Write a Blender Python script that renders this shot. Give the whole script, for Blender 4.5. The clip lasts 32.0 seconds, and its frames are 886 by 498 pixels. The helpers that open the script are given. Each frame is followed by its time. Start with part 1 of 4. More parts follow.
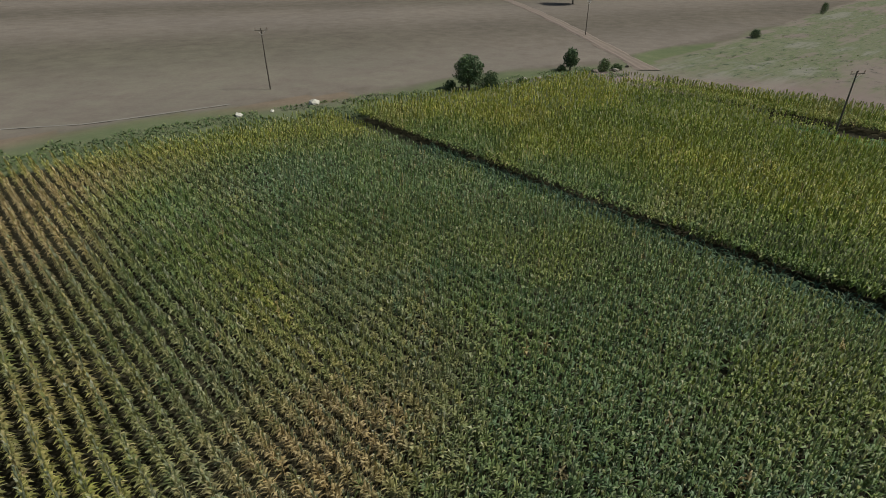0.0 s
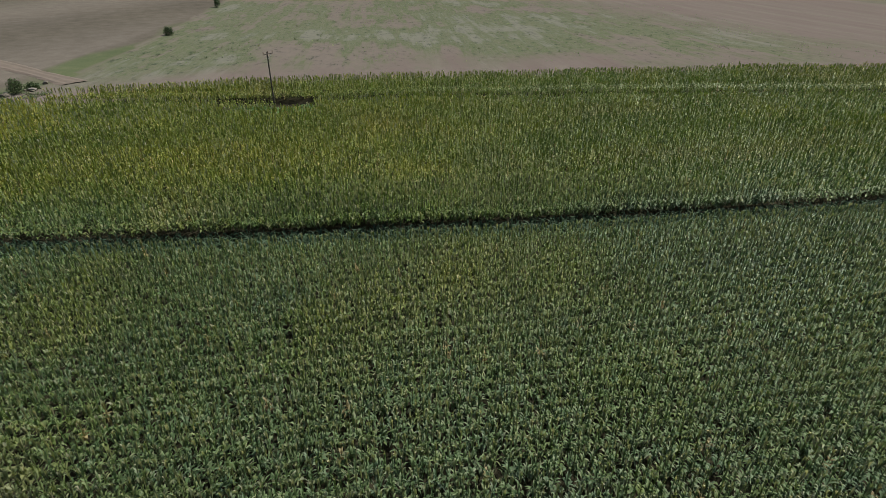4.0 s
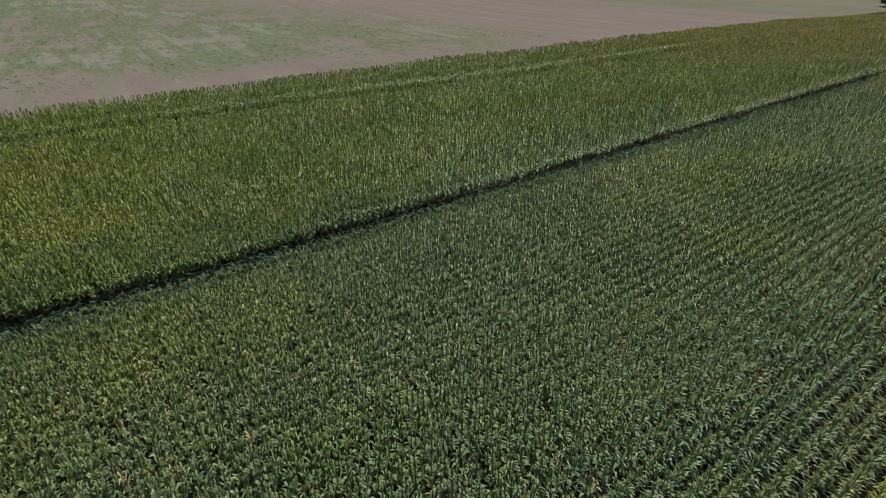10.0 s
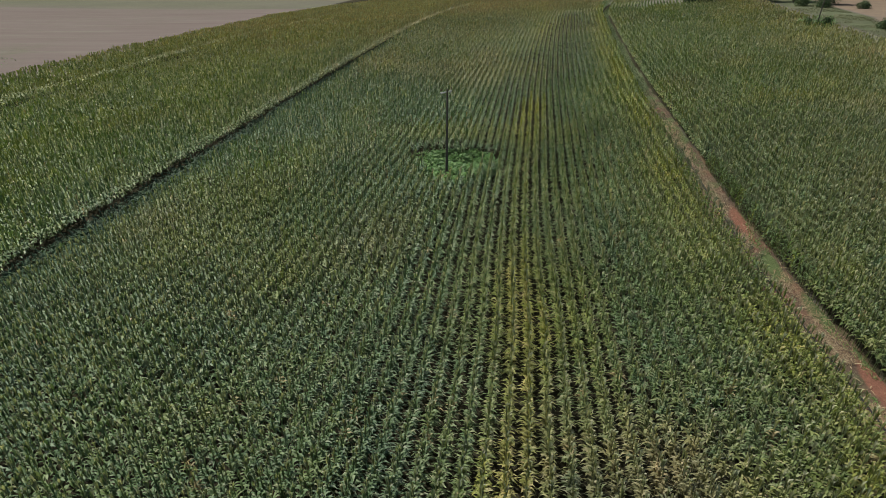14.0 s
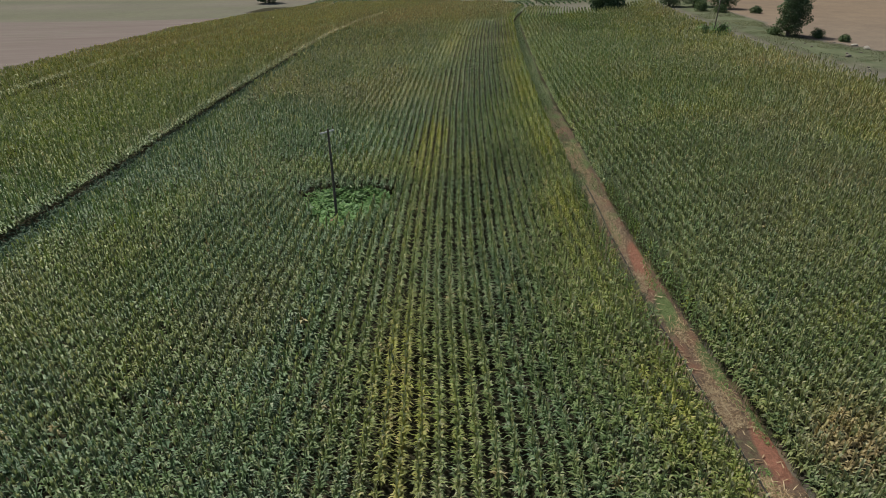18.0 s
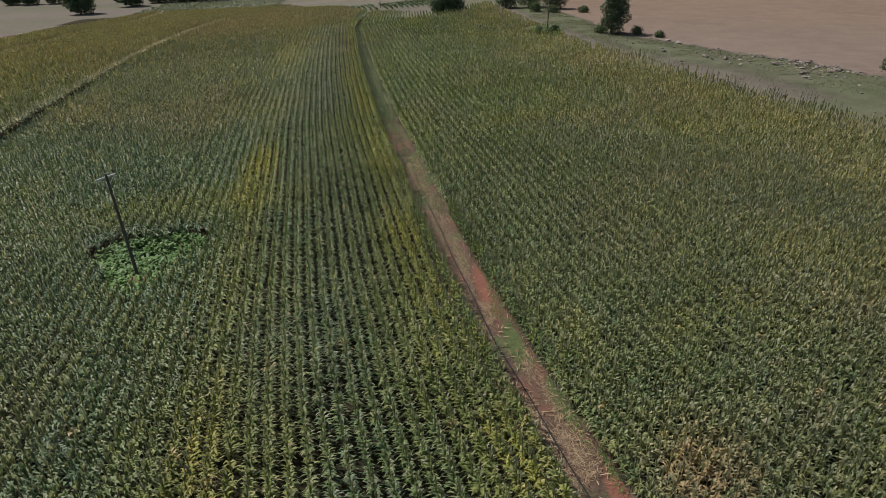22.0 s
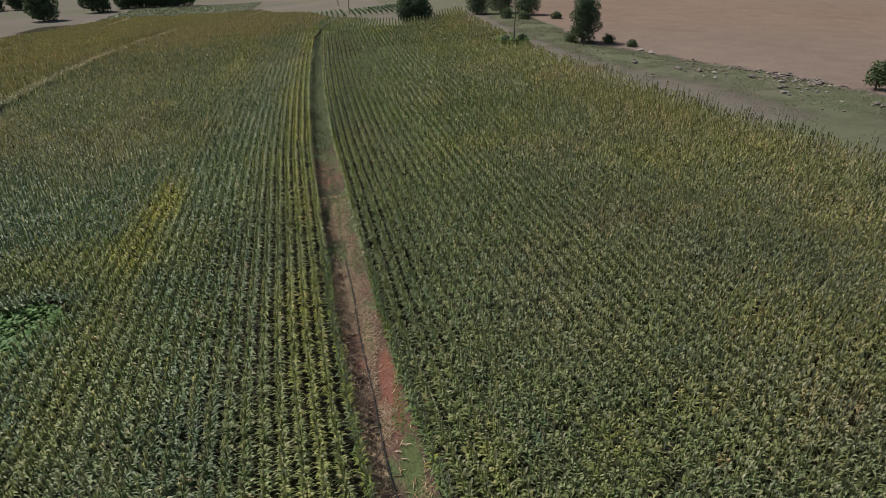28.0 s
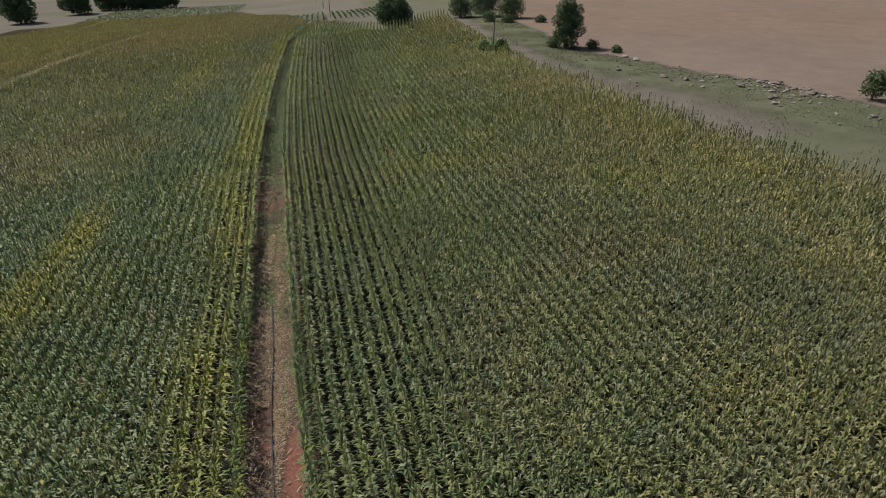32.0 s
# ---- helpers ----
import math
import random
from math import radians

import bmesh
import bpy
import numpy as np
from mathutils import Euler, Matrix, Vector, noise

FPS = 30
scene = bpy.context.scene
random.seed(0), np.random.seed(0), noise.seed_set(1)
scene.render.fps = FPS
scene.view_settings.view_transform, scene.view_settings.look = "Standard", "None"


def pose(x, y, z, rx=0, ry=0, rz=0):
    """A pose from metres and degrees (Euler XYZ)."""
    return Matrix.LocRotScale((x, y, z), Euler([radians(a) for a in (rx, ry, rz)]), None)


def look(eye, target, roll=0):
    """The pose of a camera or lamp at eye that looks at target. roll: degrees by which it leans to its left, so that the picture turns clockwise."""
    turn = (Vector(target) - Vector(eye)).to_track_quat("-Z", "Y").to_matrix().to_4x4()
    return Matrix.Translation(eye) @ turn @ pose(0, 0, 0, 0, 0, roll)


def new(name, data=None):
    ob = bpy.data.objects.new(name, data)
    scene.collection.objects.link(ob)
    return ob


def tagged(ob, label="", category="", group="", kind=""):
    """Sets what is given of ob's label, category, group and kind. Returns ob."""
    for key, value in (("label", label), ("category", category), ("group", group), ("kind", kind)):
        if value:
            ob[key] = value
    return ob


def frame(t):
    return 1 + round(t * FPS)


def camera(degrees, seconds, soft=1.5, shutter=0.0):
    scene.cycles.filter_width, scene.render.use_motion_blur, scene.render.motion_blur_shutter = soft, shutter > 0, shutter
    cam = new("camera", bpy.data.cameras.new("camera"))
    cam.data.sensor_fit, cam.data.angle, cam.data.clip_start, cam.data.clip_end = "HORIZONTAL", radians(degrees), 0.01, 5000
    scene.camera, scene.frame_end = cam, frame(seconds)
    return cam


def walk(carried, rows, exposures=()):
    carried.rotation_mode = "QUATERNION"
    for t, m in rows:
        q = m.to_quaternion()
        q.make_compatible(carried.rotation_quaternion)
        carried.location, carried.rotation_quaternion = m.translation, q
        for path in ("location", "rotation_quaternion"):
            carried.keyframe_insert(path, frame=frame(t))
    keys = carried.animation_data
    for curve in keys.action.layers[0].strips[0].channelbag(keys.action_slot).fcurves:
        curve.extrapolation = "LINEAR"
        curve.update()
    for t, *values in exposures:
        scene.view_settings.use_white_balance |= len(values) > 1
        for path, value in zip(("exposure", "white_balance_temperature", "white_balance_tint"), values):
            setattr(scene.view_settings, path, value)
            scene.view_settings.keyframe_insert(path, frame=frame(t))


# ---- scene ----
import itertools

# The drone's flight: seconds, place in metres, heading to the left of north, tilt, roll
cam = camera(78.1, 32.0, soft=0.85)
PATH = [
    (0, 11.84, -51.87, 16.18, 137.62, -29.51, -0.52),
    (0.5, 11.82, -51.87, 16.13, 133.05, -29.53, -0.48),
    (1, 11.75, -51.86, 16.11, 124.59, -29.63, -0.34),
    (1.5, 11.77, -51.87, 16.09, 118.90, -29.64, -0.23),
    (2, 11.75, -51.72, 16.02, 109.58, -29.65, -0.20),
    (2.5, 11.55, -51.69, 15.95, 91.82, -29.72, 0.02),
    (3, 11.41, -51.81, 15.90, 85.79, -29.71, 0.10),
    (3.5, 11.38, -51.87, 15.88, 84.61, -29.64, 0.23),
    (5.5, 12.23, -52.62, 15.83, 81.60, -29.41, 0.06),
    (6, 12.21, -52.61, 15.79, 81.03, -29.34, 0.14),
    (6.5, 12.00, -52.35, 15.74, 80.54, -29.29, 0.11),
    (7, 11.67, -51.86, 15.70, 80.09, -29.25, 0.05),
    (7.5, 11.20, -51.21, 15.67, 75.58, -29.26, 0.04),
    (8, 10.63, -50.51, 15.63, 70.35, -29.23, 0.09),
    (8.5, 10.02, -49.80, 15.62, 68.77, -29.22, 0.06),
    (9, 9.55, -48.99, 15.59, 66.92, -29.17, -0.02),
    (9.5, 9.09, -48.15, 15.54, 61.82, -29.14, -0.01),
    (10, 8.67, -47.28, 15.50, 56.73, -29.14, -0.03),
    (10.5, 8.29, -46.43, 15.49, 51.21, -29.16, -0.21),
    (11, 7.93, -45.62, 15.46, 45.24, -29.15, -0.13),
    (11.5, 7.67, -44.77, 15.44, 39.00, -29.11, -0.02),
    (12, 7.50, -43.87, 15.45, 32.56, -29.16, 0.17),
    (12.5, 7.40, -42.96, 15.47, 28.67, -29.19, 0.20),
    (13, 7.47, -42.05, 15.50, 27.60, -29.18, 0.23),
    (13.5, 7.64, -41.19, 15.54, 19.21, -29.18, 0.36),
    (14, 7.79, -40.43, 15.60, 11.26, -29.14, 0.33),
    (14.5, 8.07, -39.66, 15.68, 11.09, -29.18, 0.19),
    (15, 8.45, -38.86, 15.81, 10.06, -29.23, 0.05),
    (15.5, 8.86, -38.12, 16.01, 6.87, -29.16, 0.16),
    (17.5, 10.13, -36.33, 16.97, 4.09, -29.00, 0.12),
    (18, 10.50, -35.83, 17.10, 4.18, -28.99, 0.07),
    (18.5, 10.87, -35.29, 17.15, 4.17, -28.93, -0.02),
    (19, 11.29, -34.72, 17.17, 3.33, -28.93, -0.02),
    (19.5, 11.62, -34.26, 17.18, -5.24, -28.88, 0.06),
    (20, 11.93, -33.68, 17.19, -9.20, -28.86, 0.11),
    (20.5, 12.29, -33.16, 17.20, -9.39, -28.84, 0.17),
    (21, 12.73, -32.66, 17.20, -9.55, -28.79, 0.10),
    (21.5, 13.17, -32.09, 17.19, -9.70, -28.75, 0.05),
    (22, 13.64, -31.51, 17.17, -9.82, -28.72, -0.05),
    (22.5, 14.09, -30.94, 17.18, -9.98, -28.70, 0.00),
    (23, 14.56, -30.42, 17.18, -10.15, -28.65, 0.01),
    (23.5, 15.01, -29.91, 17.19, -10.26, -28.62, -0.05),
    (24, 15.46, -29.42, 17.23, -10.37, -28.62, -0.14),
    (24.5, 15.94, -28.98, 17.30, -10.45, -28.65, -0.18),
    (25, 16.39, -28.47, 17.38, -10.52, -28.66, -0.23),
    (25.5, 16.87, -27.97, 17.46, -10.66, -28.65, -0.26),
    (27.5, 18.88, -25.84, 17.68, -10.93, -28.64, -0.31),
    (28, 19.34, -25.28, 17.73, -11.00, -28.62, -0.33),
    (28.5, 19.81, -24.70, 17.79, -11.06, -28.62, -0.35),
    (29, 20.30, -24.15, 17.82, -11.14, -28.62, -0.33),
    (29.5, 20.81, -23.59, 17.81, -11.21, -28.60, -0.36),
    (30, 21.32, -23.02, 17.77, -11.28, -28.56, -0.32),
    (30.5, 21.84, -22.44, 17.74, -11.33, -28.56, -0.33),
    (31, 22.35, -21.90, 17.70, -11.40, -28.53, -0.30),
    (31.5, 22.82, -21.35, 17.67, -11.52, -28.50, -0.25),
    (32, 23.28, -20.83, 17.67, -11.59, -28.50, -0.25),
]
walk(cam, [(t, pose(x, y, z, 90 + tilt, 0, turn) @ pose(0, 0, 0, 0, 0, roll)) for t, x, y, z, turn, tilt, roll in PATH],
     exposures=[(0, 0.02, 6500, -2), (3, 0.14, 6450, -2), (7, 0.12, 6500, -2), (11, 0.26, 6400, -2), (19, 0.26, 6400, -2), (20, 0.18, 6330, 10), (32, 0.16, 6330, 10)])

# ---- light: high hazy sun from the north-north-west, pale sky ----
SUN_FROM = Vector((-0.50, 0.42, 0.76)).normalized()
world = bpy.data.worlds.new("sky")
scene.world = world
world.use_nodes = True
wn = world.node_tree
wn.nodes.clear()
sky = wn.nodes.new("ShaderNodeTexSky")
sky.sky_type = "NISHITA"
sky.sun_disc = False
sky.sun_elevation = math.asin(SUN_FROM.z)
sky.sun_rotation = math.atan2(SUN_FROM.x, SUN_FROM.y)
sky.dust_density = 3.0
back = wn.nodes.new("ShaderNodeBackground")
back.inputs["Strength"].default_value = 0.085
wout = wn.nodes.new("ShaderNodeOutputWorld")
wn.links.new(sky.outputs[0], back.inputs["Color"])
wn.links.new(back.outputs[0], wout.inputs["Surface"])
sun_data = bpy.data.lights.new("sun", "SUN")
sun_data.energy = 4.8
sun_data.angle = radians(3.0)
sun_data.color = (1.0, 0.95, 0.88)
sun = new("sun", sun_data)
sun.matrix_world = look(SUN_FROM * 300, (0, 0, 0))


# ---- materials ----
def material(name, rough=0.8, spec=0.25):
    m = bpy.data.materials.new(name)
    m.use_nodes = True
    nt = m.node_tree
    b = nt.nodes["Principled BSDF"]
    b.inputs["Roughness"].default_value = rough
    b.inputs["Specular IOR Level"].default_value = spec
    return m, nt, b


def ramp(nt, fac, stops):
    r = nt.nodes.new("ShaderNodeValToRGB")
    el = r.color_ramp.elements
    while len(el) < len(stops):
        el.new(0.5)
    for e, (p, c) in zip(el, stops):
        e.position, e.color = p, (*c, 1)
    nt.links.new(fac, r.inputs["Fac"])
    return r.outputs["Color"]


def noise_of(nt, scale, detail=4.0, rough=0.6, coord=None, stretch=None):
    n = nt.nodes.new("ShaderNodeTexNoise")
    n.inputs["Scale"].default_value = scale
    n.inputs["Detail"].default_value = detail
    n.inputs["Roughness"].default_value = rough
    if coord is None:
        g = nt.nodes.new("ShaderNodeNewGeometry")
        coord = g.outputs["Position"]
    if stretch:
        mp = nt.nodes.new("ShaderNodeMapping")
        mp.inputs["Rotation"].default_value = (0, 0, radians(stretch[3]) if len(stretch) > 3 else 0)
        mp.inputs["Scale"].default_value = stretch[:3]
        nt.links.new(coord, mp.inputs["Vector"])
        coord = mp.outputs["Vector"]
    nt.links.new(coord, n.inputs["Vector"])
    return n.outputs["Fac"]


def mixed(nt, fac, a, b, mode="MIX"):
    m = nt.nodes.new("ShaderNodeMix")
    m.data_type, m.blend_type = "RGBA", mode
    for value, socket in ((fac, m.inputs[0]), (a, m.inputs[6]), (b, m.inputs[7])):
        if isinstance(value, (int, float)):
            socket.default_value = value
        elif isinstance(value, tuple):
            socket.default_value = (*value, 1)
        else:
            nt.links.new(value, socket)
    return m.outputs[2]


def maths(nt, op, a, b=None):
    m = nt.nodes.new("ShaderNodeMath")
    m.operation = op
    m.use_clamp = False
    for n, value in enumerate((a, b)):
        if value is None:
            continue
        if isinstance(value, (int, float)):
            m.inputs[n].default_value = value
        else:
            nt.links.new(value, m.inputs[n])
    return m.outputs[0]


def bumped(nt, b, height, strength=0.4, distance=0.05):
    bp = nt.nodes.new("ShaderNodeBump")
    bp.inputs["Strength"].default_value = strength
    bp.inputs["Distance"].default_value = distance
    nt.links.new(height, bp.inputs["Height"])
    nt.links.new(bp.outputs[0], b.inputs["Normal"])


def leafy(name, stops, rough=0.5, through_light=0.17, gloss=0.16):
    """Leaves: a colour for each leaf, a slow drift over the field, light that shines through."""
    m, nt, b = material(name, rough, gloss)
    g = nt.nodes.new("ShaderNodeNewGeometry")
    col = ramp(nt, g.outputs["Random Per Island"], stops)
    drift = ramp(nt, noise_of(nt, 0.11, 3), [(0.3, (0.72, 0.76, 0.78)), (0.7, (1.2, 1.16, 1.0))])
    col = mixed(nt, 1.0, col, drift, "MULTIPLY")
    nt.links.new(col, b.inputs["Base Color"])
    t = nt.nodes.new("ShaderNodeBsdfTranslucent")
    nt.links.new(mixed(nt, 1.0, col, (1.15, 1.2, 0.6), "MULTIPLY"), t.inputs["Color"])
    mx = nt.nodes.new("ShaderNodeMixShader")
    mx.inputs[0].default_value = through_light
    nt.links.new(b.outputs[0], mx.inputs[1])
    nt.links.new(t.outputs[0], mx.inputs[2])
    nt.links.new(mx.outputs[0], nt.nodes["Material Output"].inputs["Surface"])
    return m


CORN_DARK = leafy("corn_leaf_green", [(0.0, (0.060, 0.096, 0.042)), (0.5, (0.102, 0.144, 0.066)), (0.85, (0.160, 0.198, 0.108)), (1.0, (0.232, 0.238, 0.145))], 0.5)
CORN_MID = leafy("corn_leaf_olive", [(0.0, (0.066, 0.102, 0.028)), (0.5, (0.099, 0.140, 0.039)), (0.85, (0.138, 0.174, 0.058)), (1.0, (0.21, 0.215, 0.095))], 0.6, 0.19, 0.1)
CORN_YELLOW = leafy("corn_leaf_yellowing", [(0.0, (0.110, 0.145, 0.038)), (0.5, (0.178, 0.200, 0.048)), (0.85, (0.255, 0.255, 0.068)), (1.0, (0.35, 0.29, 0.13))], 0.55)

def corn_leaf():
    """Standing corn: each plant carries how yellow, how dry and how olive it is; leaves differ a little from one another."""
    m, nt, b = material("corn_leaf", 0.5, 0.16)
    tone = nt.nodes.new("ShaderNodeAttribute")
    tone.attribute_name = "tone"
    sep = nt.nodes.new("ShaderNodeSeparateColor")
    nt.links.new(tone.outputs["Color"], sep.inputs[0])
    leaf = nt.nodes.new("ShaderNodeNewGeometry").outputs["Random Per Island"]
    green = ramp(nt, leaf, [(0.0, (0.076, 0.120, 0.068)), (0.5, (0.118, 0.170, 0.104)), (0.85, (0.178, 0.224, 0.156)), (1.0, (0.25, 0.265, 0.20))])
    olive = ramp(nt, leaf, [(0.0, (0.082, 0.126, 0.033)), (0.5, (0.122, 0.172, 0.046)), (0.85, (0.168, 0.212, 0.068)), (1.0, (0.23, 0.245, 0.11))])
    yellow = ramp(nt, leaf, [(0.0, (0.155, 0.180, 0.040)), (0.5, (0.240, 0.248, 0.056)), (0.85, (0.32, 0.292, 0.080)), (1.0, (0.40, 0.32, 0.14))])
    dry = ramp(nt, leaf, [(0.0, (0.19, 0.138, 0.072)), (0.5, (0.30, 0.220, 0.122)), (1.0, (0.43, 0.33, 0.20))])
    col = mixed(nt, sep.outputs[2], green, olive)
    col = mixed(nt, sep.outputs[0], col, yellow)
    col = mixed(nt, sep.outputs[1], col, dry)
    drift = ramp(nt, noise_of(nt, 0.35, 3), [(0.3, (0.80, 0.83, 0.86)), (0.7, (1.14, 1.12, 1.0))])
    col = mixed(nt, 1.0, col, drift, "MULTIPLY")
    nt.links.new(col, b.inputs["Base Color"])
    t = nt.nodes.new("ShaderNodeBsdfTranslucent")
    nt.links.new(mixed(nt, 1.0, col, (1.15, 1.2, 0.6), "MULTIPLY"), t.inputs["Color"])
    mx = nt.nodes.new("ShaderNodeMixShader")
    mx.inputs[0].default_value = 0.22
    nt.links.new(b.outputs[0], mx.inputs[1])
    nt.links.new(t.outputs[0], mx.inputs[2])
    nt.links.new(mx.outputs[0], nt.nodes["Material Output"].inputs["Surface"])
    return m


CORN = corn_leaf()
TASSEL = leafy("corn_tassel", [(0.0, (0.185, 0.205, 0.14)), (0.6, (0.265, 0.270, 0.20)), (1.0, (0.39, 0.36, 0.29))], 0.8, 0.35)
WEED = leafy("weed_leaf", [(0.0, (0.065, 0.130, 0.038)), (0.6, (0.105, 0.190, 0.056)), (1.0, (0.16, 0.24, 0.08))], 0.55)
MARGIN_DRY = leafy("dry_margin_grass", [(0.0, (0.065, 0.07, 0.038)), (0.6, (0.105, 0.105, 0.06)), (1.0, (0.17, 0.15, 0.10))], 0.8)
MARGIN = leafy("margin_leaf", [(0.0, (0.05, 0.075, 0.032)), (0.6, (0.085, 0.115, 0.05)), (1.0, (0.15, 0.16, 0.075))], 0.6)
LANE_LEAF = leafy("lane_weed_leaf", [(0.0, (0.032, 0.058, 0.036)), (0.6, (0.052, 0.088, 0.052)), (1.0, (0.085, 0.125, 0.075))], 0.6)
STRAW = leafy("straw", [(0.0, (0.14, 0.088, 0.058)), (0.5, (0.24, 0.165, 0.11)), (1.0, (0.40, 0.315, 0.23))], 0.8, 0.05)
TREE_LEAF = leafy("tree_leaf", [(0.0, (0.040, 0.064, 0.035)), (0.6, (0.068, 0.102, 0.054)), (1.0, (0.115, 0.152, 0.08))], 0.6)
BUSH_LEAF = leafy("bush_leaf", [(0.0, (0.04, 0.065, 0.03)), (0.6, (0.07, 0.10, 0.05)), (1.0, (0.12, 0.15, 0.075))], 0.6)


def earth():
    """Ground: bare brown soil, darkened for the shade between corn rows, and by the zones of the plan grass, red earth
    and pale stubble over it.
    """
    m, nt, b = material("field_earth", 0.95, 0.0)
    zone = nt.nodes.new("ShaderNodeAttribute")
    zone.attribute_name = "zone"
    sep = nt.nodes.new("ShaderNodeSeparateColor")
    nt.links.new(zone.outputs["Color"], sep.inputs[0])
    fine, mid, broad = noise_of(nt, 2.2, 6, 0.75), noise_of(nt, 0.3, 6, 0.65), noise_of(nt, 0.03, 4)
    # soil set near black: the shade of the row gaps is in its colour
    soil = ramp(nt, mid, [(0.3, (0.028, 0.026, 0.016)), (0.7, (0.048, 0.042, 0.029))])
    red = ramp(nt, mid, [(0.3, (0.165, 0.102, 0.058)), (0.7, (0.195, 0.124, 0.072))])
    pale = ramp(nt, mid, [(0.3, (0.132, 0.110, 0.098)), (0.7, (0.156, 0.133, 0.119))])
    grass = ramp(nt, mid, [(0.25, (0.074, 0.088, 0.049)), (0.55, (0.092, 0.102, 0.059)), (0.8, (0.115, 0.115, 0.074))])

    def edge(channel, ragged):
        rough_edge = maths(nt, "ADD", channel, maths(nt, "MULTIPLY", maths(nt, "SUBTRACT", mid, 0.5), ragged))
        r = nt.nodes.new("ShaderNodeMapRange")
        r.inputs["From Min"].default_value, r.inputs["From Max"].default_value = 0.22, 0.82
        nt.links.new(rough_edge, r.inputs["Value"])
        return r.outputs[0]

    # worn pasture: streaks of green, khaki, pinkish bare soil and pale dead grass, with small dark tufts
    streak = noise_of(nt, 0.17, 8, 0.70, None, (0.10, 1.0, 1.0, -6))
    blotch = noise_of(nt, 0.028, 4, 0.6, None, (1.0, 0.7, 1.0, 30))
    tuft = noise_of(nt, 0.62, 5, 0.7, None, (0.6, 1.0, 1.0))
    blend = maths(nt, "ADD", maths(nt, "MULTIPLY", streak, 1.15), maths(nt, "MULTIPLY", blotch, 1.0))
    turf = ramp(nt, maths(nt, "SUBTRACT", blend, 0.575),
                [(0.36, (0.142, 0.116, 0.106)), (0.44, (0.130, 0.116, 0.094)), (0.485, (0.108, 0.110, 0.075)), (0.52, (0.092, 0.104, 0.062)), (0.55, (0.126, 0.118, 0.090)), (0.585, (0.098, 0.106, 0.068)), (0.68, (0.145, 0.136, 0.116))])
    turf = mixed(nt, 1.0, turf, ramp(nt, tuft, [(0.34, (0.50, 0.56, 0.55)), (0.43, (0.95, 0.96, 0.95)), (0.7, (1.10, 1.08, 1.06))]), "MULTIPLY")
    bare = ramp(nt, streak, [(0.3, (0.128, 0.098, 0.092)), (0.55, (0.146, 0.116, 0.108)), (0.7, (0.158, 0.135, 0.118))])
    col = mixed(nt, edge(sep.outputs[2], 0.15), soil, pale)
    col = mixed(nt, edge(sep.outputs[1], 0.15), col, red)
    col = mixed(nt, edge(sep.outputs[0], 0.4), col, grass)
    col = mixed(nt, 1.0, col, ramp(nt, broad, [(0.3, (0.93, 0.93, 0.94)), (0.7, (1.06, 1.05, 1.04))]), "MULTIPLY")
    col = mixed(nt, 1.0, col, ramp(nt, fine, [(0.25, (0.90, 0.90, 0.90)), (0.75, (1.09, 1.09, 1.09))]), "MULTIPLY")
    lot = nt.nodes.new("ShaderNodeSeparateColor")
    kind = nt.nodes.new("ShaderNodeAttribute")
    kind.attribute_name = "pasture"
    nt.links.new(kind.outputs["Color"], lot.inputs[0])
    col = mixed(nt, lot.outputs[1], col, bare)
    col = mixed(nt, edge(lot.outputs[0], 0.7), col, turf)
    nt.links.new(col, b.inputs["Base Color"])
    bumped(nt, b, fine, 0.6, 0.08)
    return m


EARTH = earth()


def plain(name, a, c, rough=0.8, scale=6.0):
    m, nt, b = material(name, rough)
    co = nt.nodes.new("ShaderNodeTexCoord").outputs["Object"]
    n = noise_of(nt, scale, 5, 0.65, co)
    nt.links.new(ramp(nt, n, [(0.3, a), (0.7, c)]), b.inputs["Base Color"])
    bumped(nt, b, n, 0.5, 0.02)
    return m


POLE_WOOD = plain("weathered_pole_wood", (0.062, 0.050, 0.043), (0.13, 0.108, 0.090), 0.85, 5)
STEEL = plain("galvanised_steel", (0.30, 0.30, 0.30), (0.48, 0.48, 0.47), 0.5, 9)
PORCELAIN = plain("brown_porcelain", (0.10, 0.06, 0.045), (0.17, 0.11, 0.08), 0.25, 4)
BARK = plain("bark", (0.06, 0.05, 0.04), (0.14, 0.115, 0.09), 0.95, 5)
STONE = plain("field_stone", (0.085, 0.070, 0.058), (0.19, 0.158, 0.132), 0.9, 3)
PALE_STONE = plain("pale_stone", (0.18, 0.155, 0.132), (0.29, 0.255, 0.22), 0.9, 3)
WHITE_STONE = plain("whitish_stone", (0.28, 0.26, 0.235), (0.42, 0.39, 0.35), 0.9, 3)
STALK = plain("corn_stalk", (0.12, 0.14, 0.06), (0.22, 0.20, 0.10), 0.6, 8)


# ---- plan ----
def ground_z(x, y):
    """The lie of the land: a gentle slope that falls to the west and the south and crests to the north-east."""
    u, v = np.tanh(np.asarray(x) / 110), np.tanh(np.asarray(y) / 110)
    north = np.clip((np.asarray(y) - 135) / 90, 0, 1)
    swell = 0.9 * np.exp(-(((np.asarray(x) + 26) / 26) ** 2) - ((np.asarray(y) - 85) / 50) ** 2)
    return swell - 4.0 * north * north * (3 - 2 * north) * np.exp(-(((np.asarray(x) - 5) / 70) ** 2)) - 0.78 + 4.25 * u + 3.13 * v + 4.10 * u * v - 1.47 * u * u + 0.24 * v * v - 3.31 * v ** 3 + 1.10 * u * v * v


def line(points):
    ys, xs = zip(*points)
    return lambda y: np.interp(y, ys, xs)


